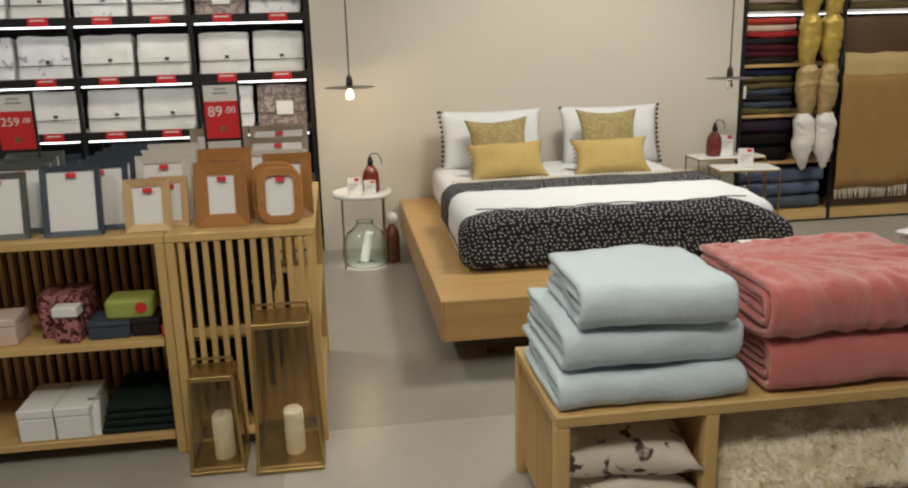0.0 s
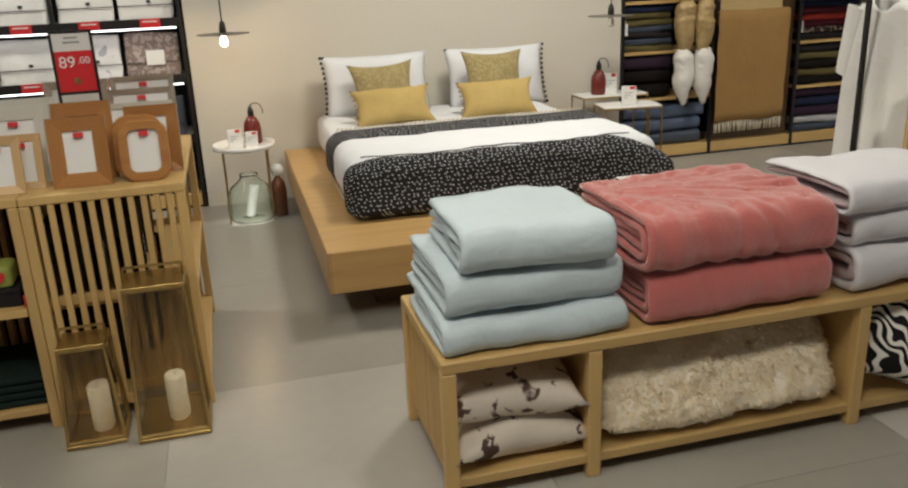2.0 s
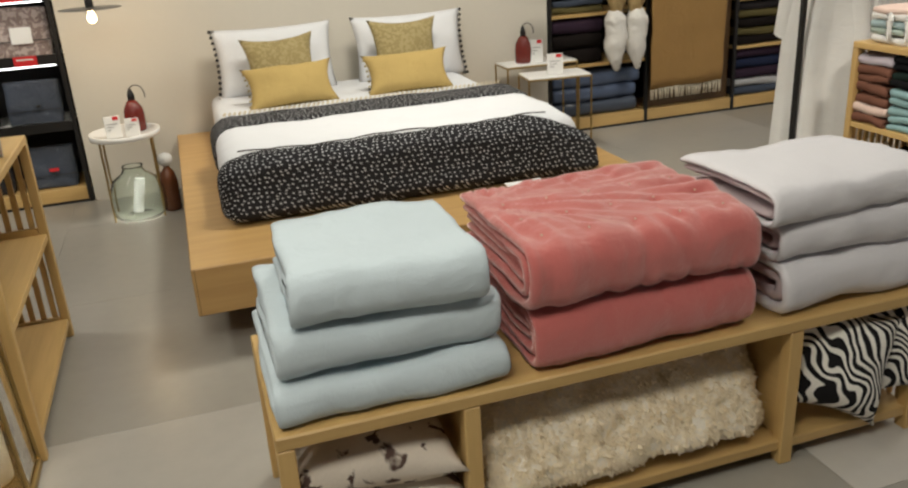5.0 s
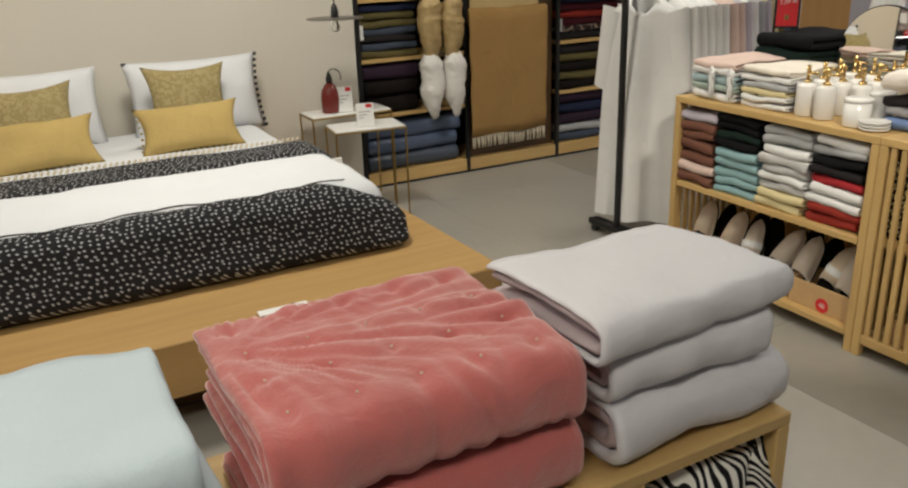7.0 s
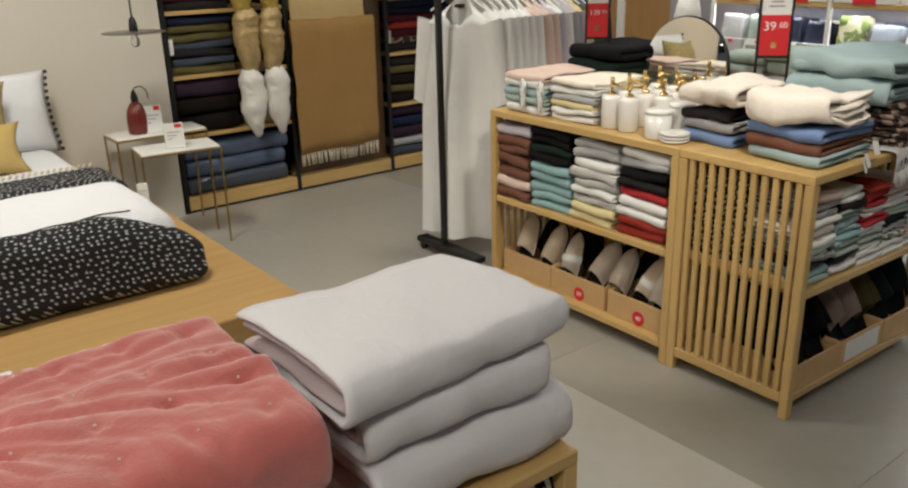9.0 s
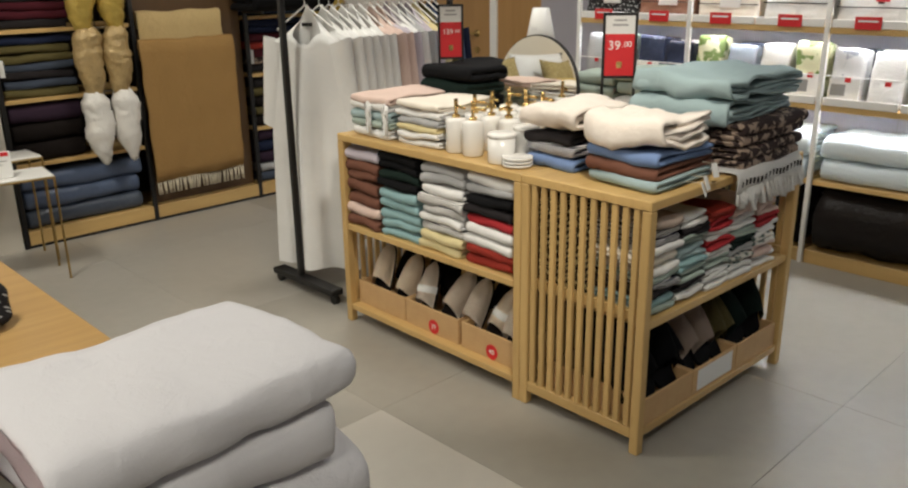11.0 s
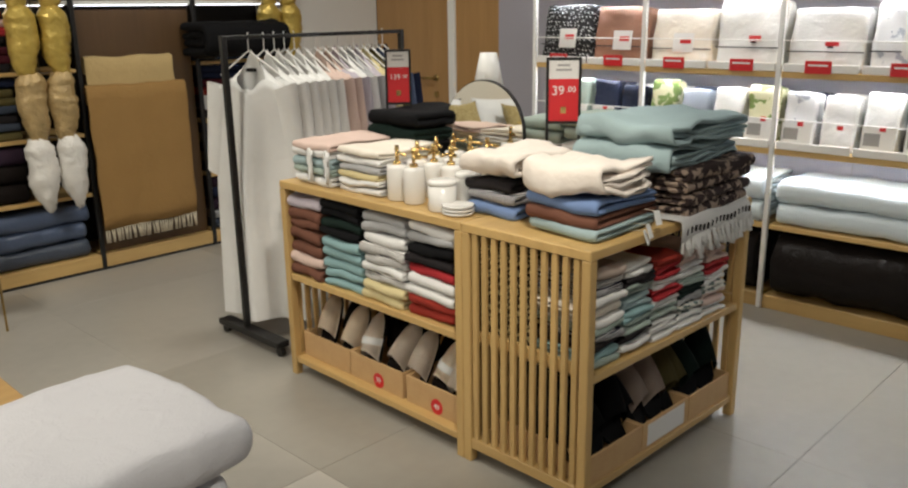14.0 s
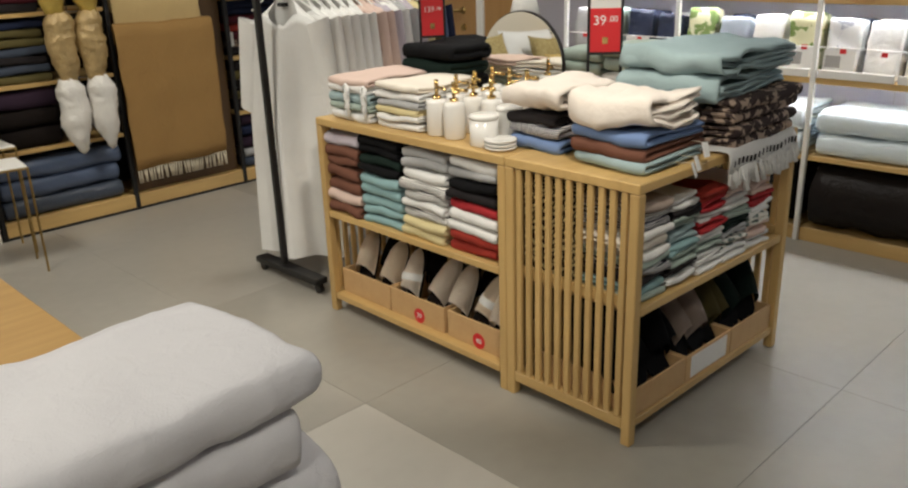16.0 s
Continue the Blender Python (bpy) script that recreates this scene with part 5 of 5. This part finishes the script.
rack_pile(4.66, 1.206, 0.55, ["steelblue", "slate", "taupe"], 0.05, 19)
rack_pile(4.66, 1.581, 0.55, ["olive", "charcoal"], 0.05, 21)
rack_pile(3.93, 1.581, 0.60, ["olive", "taupe", "charcoal"], 0.05, 33)

# brown panel and camel throws in the middle bay
part("back_panel", box(RX[1] + 0.016, RX[2] - 0.016, 5.965, 5.983, 0.097, 1.53, 0.002), M_DARKWOOD, throw_rack, "brown wooden panel")


def hanging_throw(x, y, w, ztop, zbot, mat, label, seed, fringe):
    t = thing("hanging_throw", label, "throw", pose(x, y, 0), "hanging camel throws")
    path = [(0.03, ztop - 0.10), (0.03, ztop - 0.02), (0.018, ztop), (0.0, ztop - 0.012)] + [(0.0, ztop - 0.012 - (ztop - zbot - 0.012) * k / 12) for k in range(1, 13)]
    part("cloth", sheet(path, w, 0.009, 14, 0.006, seed), mat, t, smooth=True)
    if fringe:
        first = None
        rr = random.Random(int(seed))
        for i in range(int(w / 0.0165)):
            m = pose(0.01 + 0.0165 * i, 0, zbot, rr.uniform(-5, 5), rr.uniform(-9, 9), 0)
            if first is None:
                first = part("tassel", rod((0, 0, 0.004), (0.002, 0, -0.085), 0.004, 5, 0.007), M_FRINGE, t, smooth=True)
                first.matrix_basis = m
            else:
                again(first, t, m)


hanging_throw(3.882, 5.875, 0.62, 1.10, 0.255, M_TAN, "camel wool throw with ecru fringe hanging in the niche", 3, True)
hanging_throw(3.91, 5.915, 0.545, 1.265, 0.32, M_BEIGE, "paler beige wool throw hanging behind another", 11, False)
blk = folded("black_throw", 0.60, 0.30, 0.20, M_C["black"], pose(4.54, 5.64, 1.245), "black blanket folded over an arm of the shelving", "blanket", 2, "", 60, 0.01, 8)
arm = tagged(part("support_arm", join(box(4.60, 4.616, 5.66, 5.905, 1.225, 1.2435, 0.002), box(5.04, 5.056, 5.66, 5.905, 1.225, 1.2435, 0.002), box(4.60, 5.056, 5.905, 5.92, 1.225, 1.2435, 0.002)), M_BLACK), "black metal bracket arms of the niche shelving", "bracket")


def booty(x, z, mat, label, h, seed, parent_group, point=0.5):
    """A puffy quilted boot that hangs by its top."""
    rows = []
    for i in range(25):
        t = i / 24
        zz = -h * t
        prof = min(1.0, 0.62 + 3.0 * t) * (1 - point * max(0.0, (t - 0.55) / 0.45) ** 1.5) * (0.45 if i == 24 else 1.0)
        puff = 1 + 0.10 * noise.noise(Vector((t * 5, seed * 3.7, 0)))
        rows.append([(0.078 * prof * puff * math.cos(2 * math.pi * j / 16) + 0.006 * math.sin(9 * t + seed) + noise.noise(Vector((math.cos(j * 0.39) * 2.2, math.sin(j * 0.39) * 2.2 + t * 11, seed))) * 0.014, 0.062 * prof * puff * math.sin(2 * math.pi * j / 16) + noise.noise(Vector((math.cos(j * 0.39) * 3, t * 16, seed + 9))) * 0.020, zz + 0.006 * math.sin(j * 2.4 + seed)) for j in range(16)])
    ob = tagged(part("puffy_boot", grid_mesh(rows, True, True), mat, smooth=True), label, "slipper boot", parent_group)
    ob.matrix_basis = pose(x, 5.835, z, 0, random.uniform(-3, 3), 0)
    return ob


for x0, grp in ((3.567, "boots hanging in the first bay"), (5.13, "boots hanging in the third bay")):
    for k in (0, 1):
        if x0 < 4 or k < 2:
            booty(x0 + 0.166 * k, 1.905, M_GOLDQUILT, "gold puffy quilted slipper boot hanging in the niche", 0.37, 1 + k, grp)
            booty(x0 + 0.166 * k, 1.55, M_GOLDQUILT, "gold puffy quilted slipper boot hanging in the niche", 0.37, 4 + k, grp)
        if x0 < 4:
            booty(x0 + 0.166 * k, 1.20, M_TANQUILT, "tan puffy quilted slipper boot hanging in the niche", 0.38, 7 + k, grp)
            booty(x0 + 0.166 * k, 0.845, M_WHITEQUILT, "white puffy quilted slipper boot hanging in the niche", 0.42, 11 + k, grp, 0.82)
    line = tagged(part("hanging_strip", join(rod((x0 + 0.0775, 5.885, 0.80), (x0 + 0.0775, 5.885, 2.5), 0.003, 6), *[rod((x0 - 0.02, 5.842, z), (x0 + 0.175, 5.842, z), 0.003, 6) for z in ((0.842, 1.197, 1.547, 1.902) if x0 < 4 else (1.547, 1.902))]), M_STEEL), "thin steel hanging strip that carries puffy boots", "hanger")

# ---- white shelving on the lilac wall ----
wr = thing("white_shelving", "white metal wall shelving with wire fronts", "shelving", pose(0, 0, 0))
WX = 5.86
YS = (0.45, 1.195, 1.94, 2.685, 3.43, 4.17)
for y in YS:
    part("post", box(WX - 0.012, WX + 0.012, y - 0.012, y + 0.012, 0, 2.4, 0.002), M_WHITEMETAL, wr)
for a, b in zip(YS[:-1], YS[1:]):
    a, b = a + 0.013, b - 0.013
    for z in (0.82, 1.19, 1.60):
        part("shelf", box(WX - 0.004, X1 - 0.01, a, b, z - 0.028, z, 0.002), M_OAKY, wr)
        for yy in (a, (a + b) / 2):
            part("bin_front", box(WX - 0.008, WX + 0.004, yy + 0.006, yy + (b - a) / 2 - 0.006, z + 0.001, z + 0.040, 0.003), M_WHITEMETAL, wr)
        part("light_strip", box(WX + 0.06, WX + 0.085, a + 0.03, b - 0.03, z - 0.0305, z - 0.0285, 0), M_LEDWALL if z > 1.0 else M_LEDLOW, wr, "cool white shelf light")
        part("wire", rod((WX - 0.006, a, z + 0.145), (WX - 0.006, b, z + 0.145), 0.003, 6), M_WHITEMETAL, wr)
    part("low_shelf", box(WX + 0.004, X1 - 0.01, a, b, 0.416, 0.441, 0.002), M_OAKY, wr)
    part("plinth", box(WX + 0.004, X1 - 0.01, a, b, 0.0, 0.07, 0.002), M_OAKY, wr)
part("wall_seam", box(X1 - 0.003, X1 - 0.0005, 2.43, 2.436, 0.46, 0.81, 0), M_INK, wr)
rnd = random.Random(40)
for z, hh in ((0.823, 0.27), (1.193, 0.30), (1.603, 0.3)):
    for si, a in enumerate(YS[1:-1]):
        n = 4 if z < 1 else 2
        if z > 1.5:
            n = 2
        for k in range(n):
            y = a + (0.745 * (k + 0.5)) / n
            low = {3: ("navy", "navy", "sage", "grey"), 2: ("leafy", "white", "bluegrey", "leafy"), 1: ("white", "white", "white", "floral"), 0: ("cream", "white", "white", "cream")}
            high = {3: ("cocoa", "black dotted"), 2: ("white", "cream"), 1: ("floral", "white"), 0: ("white", "cream")}
            nm = low[si][k] if z < 1 else high[si][k] if z < 1.5 else "white"
            mat = {"leafy": M_PKGGREEN, "black dotted": M_FLORAL, "floral": M_PKGWHITE}.get(nm) or M_C[nm]
            w = 0.745 / n - 0.03
            package(pose(WX + 0.045, y, z, -8, 0, -90), w, hh * rnd.uniform(0.95, 1.12), 0.10, mat, nm + " bedding pack with a paper card on the white shelving", z > 1, True, z > 1 and nm != "white", z < 1 and (k + si) % 3 != 0)
            package(pose(WX + 0.19, y + 0.01, z, -4, 0, -90), w * 0.95, hh * 0.96, 0.10, M_C[("white", "navy", "grey")[(k + si) % 3]], "bedding pack behind another on the white shelving", False)
        if z > 1:
            for k in range(2):
                lab = thing("shelf_label", "red sale label on the white shelf edge", "label", pose(WX - 0.011, a + 0.745 * (k + 0.5) / 2, z + 0.022, 0, 0, -90), "red shelf labels")
                part("card", box(-0.060, 0.060, -0.003, 0.002, -0.028, 0.030, 0), M_RED, lab)
                part("print_line", box(-0.045, 0.045, -0.0042, -0.0032, 0.006, 0.014, 0), M_LABEL, lab)
for i, a in enumerate(YS[:-1]):
    for k in range(2):
        folded("folded_duvet", 0.68, 0.32, 0.11, bagged(M_C["iceblue"]), pose(WX + 0.02, a + 0.71, 0.4425 + 0.113 * k, 0, 0, -90), "ice blue duvet folded on the low oak shelf", "duvet", 2, "ice blue duvets", 70 + i + k, 0.006, 8)
    folded("folded_duvet", 0.66, 0.33, 0.315, bagged(M_C["espresso"]), pose(WX + 0.02, a + 0.70, 0.0715, 0, 0, -90), "dark brown duvet folded thick on the bottom shelf", "duvet", 2, "dark brown duvets", 80 + i, 0.010, 10)

# ---- picture frames on the other shelf unit ----


def picture_frame(x, y, w, h, bar, mat, label, rx=-12, rz=0, rounded=False, tag=True, depth=0.022, z=0.8445):
    f = thing("picture_frame", label, "picture frame", pose(x, y, z, rx, 0, rz), "picture frames")
    if rounded:
        def ring(a, b, r, yy, n=8):
            pts = []
            for cx, cz, s in ((a - r, b - r, 0), (-a + r, b - r, 90), (-a + r, -b + r, 180), (a - r, -b + r, 270)):
                pts += [(cx + r * math.cos(radians(s + 90 * k / n)), yy, h / 2 + cz + r * math.sin(radians(s + 90 * k / n))) for k in range(n + 1)]
            return pts
        r = w * 0.34
        bm = grid_mesh([ring(w / 2, h / 2, r, depth), ring(w / 2, h / 2, r, 0.004), ring(w / 2 - 0.005, h / 2 - 0.005, r - 0.005, 0), ring(w / 2 - bar, h / 2 - bar, max(0.012, r - bar), 0.0), ring(w / 2 - bar, h / 2 - bar, max(0.012, r - bar), depth)], True)
        part("frame", bm, mat, f, smooth=False)
    else:
        def bar_piece(wd):
            """A mitred bar along x, bevelled towards the picture."""
            lo = [(-wd / 2, 0, 0), (wd / 2, 0, 0), (wd / 2 - bar, 0.35 * depth, bar), (-wd / 2 + bar, 0.35 * depth, bar)]
            hi = [(x_, depth, z_) for x_, _, z_ in lo]
            bm = bmesh.new()
            a = [bm.verts.new(p) for p in lo]
            b = [bm.verts.new(p) for p in hi]
            bm.faces.new(a)
            bm.faces.new(b[::-1])
            for k in range(4):
                bm.faces.new((a[k], b[k], b[(k + 1) % 4], a[(k + 1) % 4]))
            bmesh.ops.recalc_face_normals(bm, faces=bm.faces[:])
            return bm
        part("frame_bar", bar_piece(w), mat, f)
        part("frame_bar", bar_piece(w), mat, f).matrix_basis = pose(0, 0, h, 0, 180, 0)
        part("frame_bar", bar_piece(h), mat, f).matrix_basis = pose(-w / 2, 0, h / 2, 0, 90, 0)
        part("frame_bar", bar_piece(h), mat, f).matrix_basis = pose(w / 2, 0, h / 2, 0, -90, 0)
    part("paper", box(-w / 2 + bar * 0.8, w / 2 - bar * 0.8, depth * 0.6, depth * 0.9, bar * 0.8, h - bar * 0.8, 0), M_LABEL, f, "blank white insert")
    if tag:
        part("red_tag", box(-0.012, 0.018, -0.002, depth * 0.55, h - bar - 0.022, h - bar - 0.006, 0), M_RED, f)
    part("easel_back", box(-0.02, 0.02, depth, depth + 0.004, 0.004, h * 0.7, 0), M_BLACK, f)


M_NAVYF = wood("navy_stained_frame", (0.045, 0.065, 0.09), (0.03, 0.045, 0.065), 0, 0.45)
M_GREYF = wood("grey_green_frame", (0.10, 0.11, 0.10), (0.07, 0.08, 0.075), 0, 0.5)
M_WHITEF = wood("whitewashed_frame", (0.62, 0.60, 0.53), (0.52, 0.50, 0.44), 0, 0.5)
M_TEAKF = wood("orange_teak_frame", (0.41, 0.19, 0.062), (0.22, 0.09, 0.026), 0, 0.22)
M_OAKF = wood("pale_oak_frame", (0.62, 0.42, 0.21), (0.50, 0.31, 0.14), 0, 0.45)
M_TAUPEF = wood("taupe_frame", (0.34, 0.29, 0.23), (0.27, 0.22, 0.17), 0, 0.5)
picture_frame(-1.058, 3.04, 0.20, 0.235, 0.02, M_GREYF, "grey green picture frame with a blank insert on the shelf top", rz=3)
picture_frame(-0.808, 3.04, 0.20, 0.25, 0.02, M_NAVYF, "navy stained picture frame with a blank insert on the shelf top", rz=2)
picture_frame(-0.555, 3.05, 0.157, 0.19, 0.028, M_OAKF, "pale oak picture frame with a blank insert on the shelf top", rz=1)
picture_frame(-0.298, 3.065, 0.188, 0.235, 0.047, M_TEAKF, "deep orange teak picture frame on the shelf top", rz=0)
picture_frame(-0.09, 3.055, 0.166, 0.21, 0.032, M_TEAKF, "rounded teak picture frame on the shelf top", rounded=True, rz=-1)
picture_frame(-0.11, 3.115, 0.172, 0.22, 0.032, M_TEAKF, "rounded teak picture frame behind another", rounded=True)
picture_frame(-0.065, 3.185, 0.18, 0.24, 0.04, M_TEAKF, "teak picture frame behind rounded ones")
picture_frame(-0.292, 3.175, 0.195, 0.27, 0.047, M_TEAKF, "large orange teak picture frame behind a smaller one")
picture_frame(-0.491, 3.11, 0.135, 0.185, 0.024, M_OAKF, "pale oak picture frame behind another")
for k in range(3):
    picture_frame(-0.523 + 0.01 * k, 3.205 + 0.075 * k, 0.20, 0.25 + 0.012 * k, 0.03, M_WHITEF, "whitewashed picture frame in a row", rz=1)
for k in range(6):
    picture_frame(-0.731 + 0.012 * k, 3.115 + 0.075 * k, 0.20, 0.245 + 0.004 * k, 0.02, M_NAVYF, "navy stained picture frame in a leaning row", rz=2, tag=k == 0)
for k in range(3):
    picture_frame(-1.003, 3.125 + 0.09 * k, 0.20, 0.25 + 0.01 * k, 0.02, M_GREYF, "dark grey green picture frame in a row", rz=3)
for k in range(3):
    picture_frame(-0.115, 3.325 + 0.13 * k, 0.24, 0.235 + 0.035 * k, 0.02, (M_WHITEF, M_TAUPEF, M_TAUPEF)[k], "taupe picture frame at the rear of the shelf top")
picture_frame(-0.365, 3.615, 0.24, 0.30, 0.03, M_TAUPEF, "taupe picture frame at the rear of the shelf top", tag=False)
price_sign(-0.305, 3.365, 0.8445, 2, "89.00", 0.225, 0.135, 0.275)
price_sign(-1.058, 3.365, 0.8445, 2, "259.00", 0.225, 0.135, 0.265)

# ---- goods in the left open unit ----


def carton(name, x, y, z, w, d, h, mat, label, category, rz=0, trim=None):
    c = thing(name, label, category, pose(x, y, z, 0, 0, rz))
    part("body", box(0, w, 0, d, 0, h * 0.72, 0.004), mat, c)
    part("lid", box(-0.002, w + 0.002, -0.002, d + 0.002, h * 0.725, h, 0.004), trim or mat, c)
    return c


M_PINKPRINT = printed("pink_dark_print", (0.40, 0.16, 0.17), (0.06, 0.02, 0.02), 45.0, 0.50, "blotch")
M_GREENBOX = material("lime_cloth_box", (0.33, 0.38, 0.08), 0.6, 0.1, 8.0, 0.1)
carton("gift_box", -0.98, 3.085, 0.4555, 0.17, 0.16, 0.16, M_PINKPRINT, "pink and black printed gift box on the shelf", "box", 4)
carton("gift_box", -0.915, 3.02, 0.4555, 0.085, 0.06, 0.135, M_PINKPRINT, "small printed box with a white lid on the shelf", "box", -3, M_LABEL)
carton("gift_box", -1.15, 3.035, 0.4555, 0.10, 0.14, 0.10, M_C["blush"], "pale pink box on the shelf", "box")
carton("linen_box", -0.805, 3.03, 0.4555, 0.145, 0.15, 0.065, M_C["slate"], "slate cloth-covered box on the shelf", "box", 2)
carton("linen_box", -0.655, 3.04, 0.4555, 0.10, 0.15, 0.065, M_C["charcoal"], "charcoal cloth-covered box on the shelf", "box", -2)
lime = tagged(part("lime_pouch", soft_box(-0.745, -0.575, 3.045, 3.165, 0.521, 0.60, 0.018, 8, 0.004), M_GREENBOX, smooth=True), "lime green pouch with a red sticker on dark boxes", "pouch")
part("sticker", rod((-0.615, 3.049, 0.565), (-0.615, 3.039, 0.565), 0.020, 18), M_RED, lime)
part("pull_tab", box(-0.545, -0.529, 3.015, 3.03, 0.4555, 0.50, 0.003), M_RED, lime)
for x in (-1.085, -0.955):
    carton("storage_box", x, 3.005, 0.0865, 0.122, 0.25, 0.125, M_LABEL, "white square storage box on the bottom shelf", "box")
fold_stack = [tagged(part("desk_tray", box(-0.80 + 0.006 * k, -0.525, 3.015 + 0.005 * k, 3.365, 0.086 + 0.027 * k, 0.108 + 0.027 * k, 0.005), M_C["forest"]), "dark green woven tray in a pile on the bottom shelf", "tray", "dark trays") for k in range(4)]
picture_frame(-0.825, 3.02, 0.045, 0.14, 0.006, M_WHITEF, "small narrow white frame leaning on the bottom shelf", tag=False, z=0.0865)
carton("storage_box", -0.47, 3.115, 0.086, 0.30, 0.30, 0.28, M_C["black"], "black storage box behind the slats", "box")
carton("storage_box", -0.47, 3.085, 0.4565, 0.30, 0.30, 0.26, M_C["espresso"], "dark brown storage box behind the slats", "box")
carton("storage_box", -0.47, 3.485, 0.4565, 0.30, 0.30, 0.26, M_C["charcoal"], "charcoal storage box behind the slats", "box")
# glass vases added only to make the glints between the slats
for k in range(7):
    hg = thing("glass_vase", "added clear glass vase that gives glints behind the slats", "vase", pose(-0.43 + 0.055 * k, 3.05, 0.4565), "glass vases")
    part("vase", turned([(0.012, 0.002), (0.02, 0.01), (0.02, 0.20), (0.017, 0.20), (0.016, 0.012)], 12), M_GLASS, hg, smooth=True)

# black boxes added in the rear unit to keep the front interior dark
for z in (0.0865, 0.4565):
    for k in range(3):
        carton("storage_box", LX - 0.50 - 1.00 + 0.34 * k, LY + 0.56, z, 0.31, 0.30, 0.33, M_C["black"], "added black box that darkens the view through the back slats", "box")
for x, z in ((3.128, 1.05), (4.655, 0.99)):
    tg = thing("swing_tag", "white paper swing tag hanging from a folded throw", "tag", pose(x, WALL_Y + 0.030, z), "swing tags")
    part("paper", box(-0.018, 0.018, -0.001, 0.001, -0.09, 0.0, 0), M_LABEL, tg)
    part("string", rod((0, 0, 0), (0.01, 0.02, 0.03), 0.0012, 5), M_FRINGE, tg)

# ---- brass lanterns on the floor ----


def lantern(x0, x1, y0, y1, h, top, candle, label):
    cx, cy = (x0 + x1) / 2, (y0 + y1) / 2
    L = thing("floor_lantern", label, "lantern", pose(cx, cy, 0), "brass lanterns")
    w, d = (x1 - x0) / 2, (y1 - y0) / 2
    tw, td = w * top, d * top
    part("base", box(-w, w, -d, d, 0.0, 0.016, 0.003), M_BRASS, L)
    for sx in (-1, 1):
        for sy in (-1, 1):
            part("corner_bar", rod((sx * (w - 0.006), sy * (d - 0.006), 0.016), (sx * tw, sy * td, h), 0.006, 6), M_BRASS, L)
    for z, a, b in ((0.022, w - 0.006, d - 0.006), (h, tw, td)):
        for s in (-1, 1):
            part("frame_bar", rod((-a, s * b, z), (a, s * b, z), 0.007, 6), M_BRASS, L)
            part("frame_bar", rod((s * a, -b, z), (s * a, b, z), 0.007, 6), M_BRASS, L)
    part("roof", box(-tw - 0.004, tw + 0.004, -td - 0.004, td + 0.004, h + 0.004, h + 0.012, 0.002), M_BRASS, L)
    part("ring_handle", join(rod((-tw, 0, h + 0.012), (-tw, 0, h + 0.055), 0.005, 6), rod((tw, 0, h + 0.012), (tw, 0, h + 0.055), 0.005, 6), rod((-tw, 0, h + 0.055), (tw, 0, h + 0.055), 0.005, 6)), M_BRASS, L)

    def pane(a, b, c, e):
        bm = bmesh.new()
        vs = [bm.verts.new(p) for p in (a, b, c, e)]
        bm.faces.new(vs)
        bmesh.ops.solidify(bm, geom=bm.faces[:], thickness=0.0025)
        part("glass_pane", bm, M_SMOKE, L).visible_shadow = False
    a, b = w - 0.010, d - 0.010
    for s in (-1, 1):
        pane((-a, s * b, 0.03), (a, s * b, 0.03), (tw - 0.006, s * (td - 0.002), h - 0.008), (-tw + 0.006, s * (td - 0.002), h - 0.008))
        pane((s * a, -b, 0.03), (s * a, b, 0.03), (s * (tw - 0.002), td - 0.006, h - 0.008), (s * (tw - 0.002), -td + 0.006, h - 0.008))
    cd = thing("pillar_candle", "white pillar candle inside a brass lantern", "candle", pose(cx + 0.012, cy, 0.0165), "pillar candles")
    part("wax", turned([(0.034, 0), (0.036, 0.004), (0.036, candle - 0.006), (0.031, candle), (0.012, candle - 0.004)], 24), M_WAX, cd, smooth=True)
    part("wick", rod((0, 0, candle - 0.004), (0.002, 0, candle + 0.012), 0.0015, 6), M_BLACK, cd)


lantern(-0.456, -0.262, 2.795, 2.975, 0.355, 0.74, 0.165, "shorter brass and glass lantern with a candle on the floor")
lantern(-0.222, 0.018, 2.762, 2.975, 0.545, 0.78, 0.165, "taller brass and glass lantern with a candle on the floor")

# ---- floor tiles, last ----
TILE = 1.157
ix = [x for x in [3.345 + TILE * k for k in range(-7, 4)]]
iy = [y for y in [3.07 + TILE * k for k in range(-6, 5)]]
cache = {}
for x in ix:
    for y in iy:
        a, b, c, d = max(x, X0), min(x + TILE, X1), max(y, Y0), min(y + TILE, Y1)
        if b - a < 0.05 or d - c < 0.05:
            continue
        # brighter floor areas: part tile tone, part painted light, chosen by position
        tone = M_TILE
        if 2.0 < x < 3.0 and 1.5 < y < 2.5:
            tone = M_TILEPALE_LIT
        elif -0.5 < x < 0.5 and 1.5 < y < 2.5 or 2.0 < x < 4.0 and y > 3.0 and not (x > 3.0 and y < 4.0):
            tone = M_TILEMID_LIT
        key = (round(b - a, 3), round(d - c, 3), tone.name)
        if key not in cache:
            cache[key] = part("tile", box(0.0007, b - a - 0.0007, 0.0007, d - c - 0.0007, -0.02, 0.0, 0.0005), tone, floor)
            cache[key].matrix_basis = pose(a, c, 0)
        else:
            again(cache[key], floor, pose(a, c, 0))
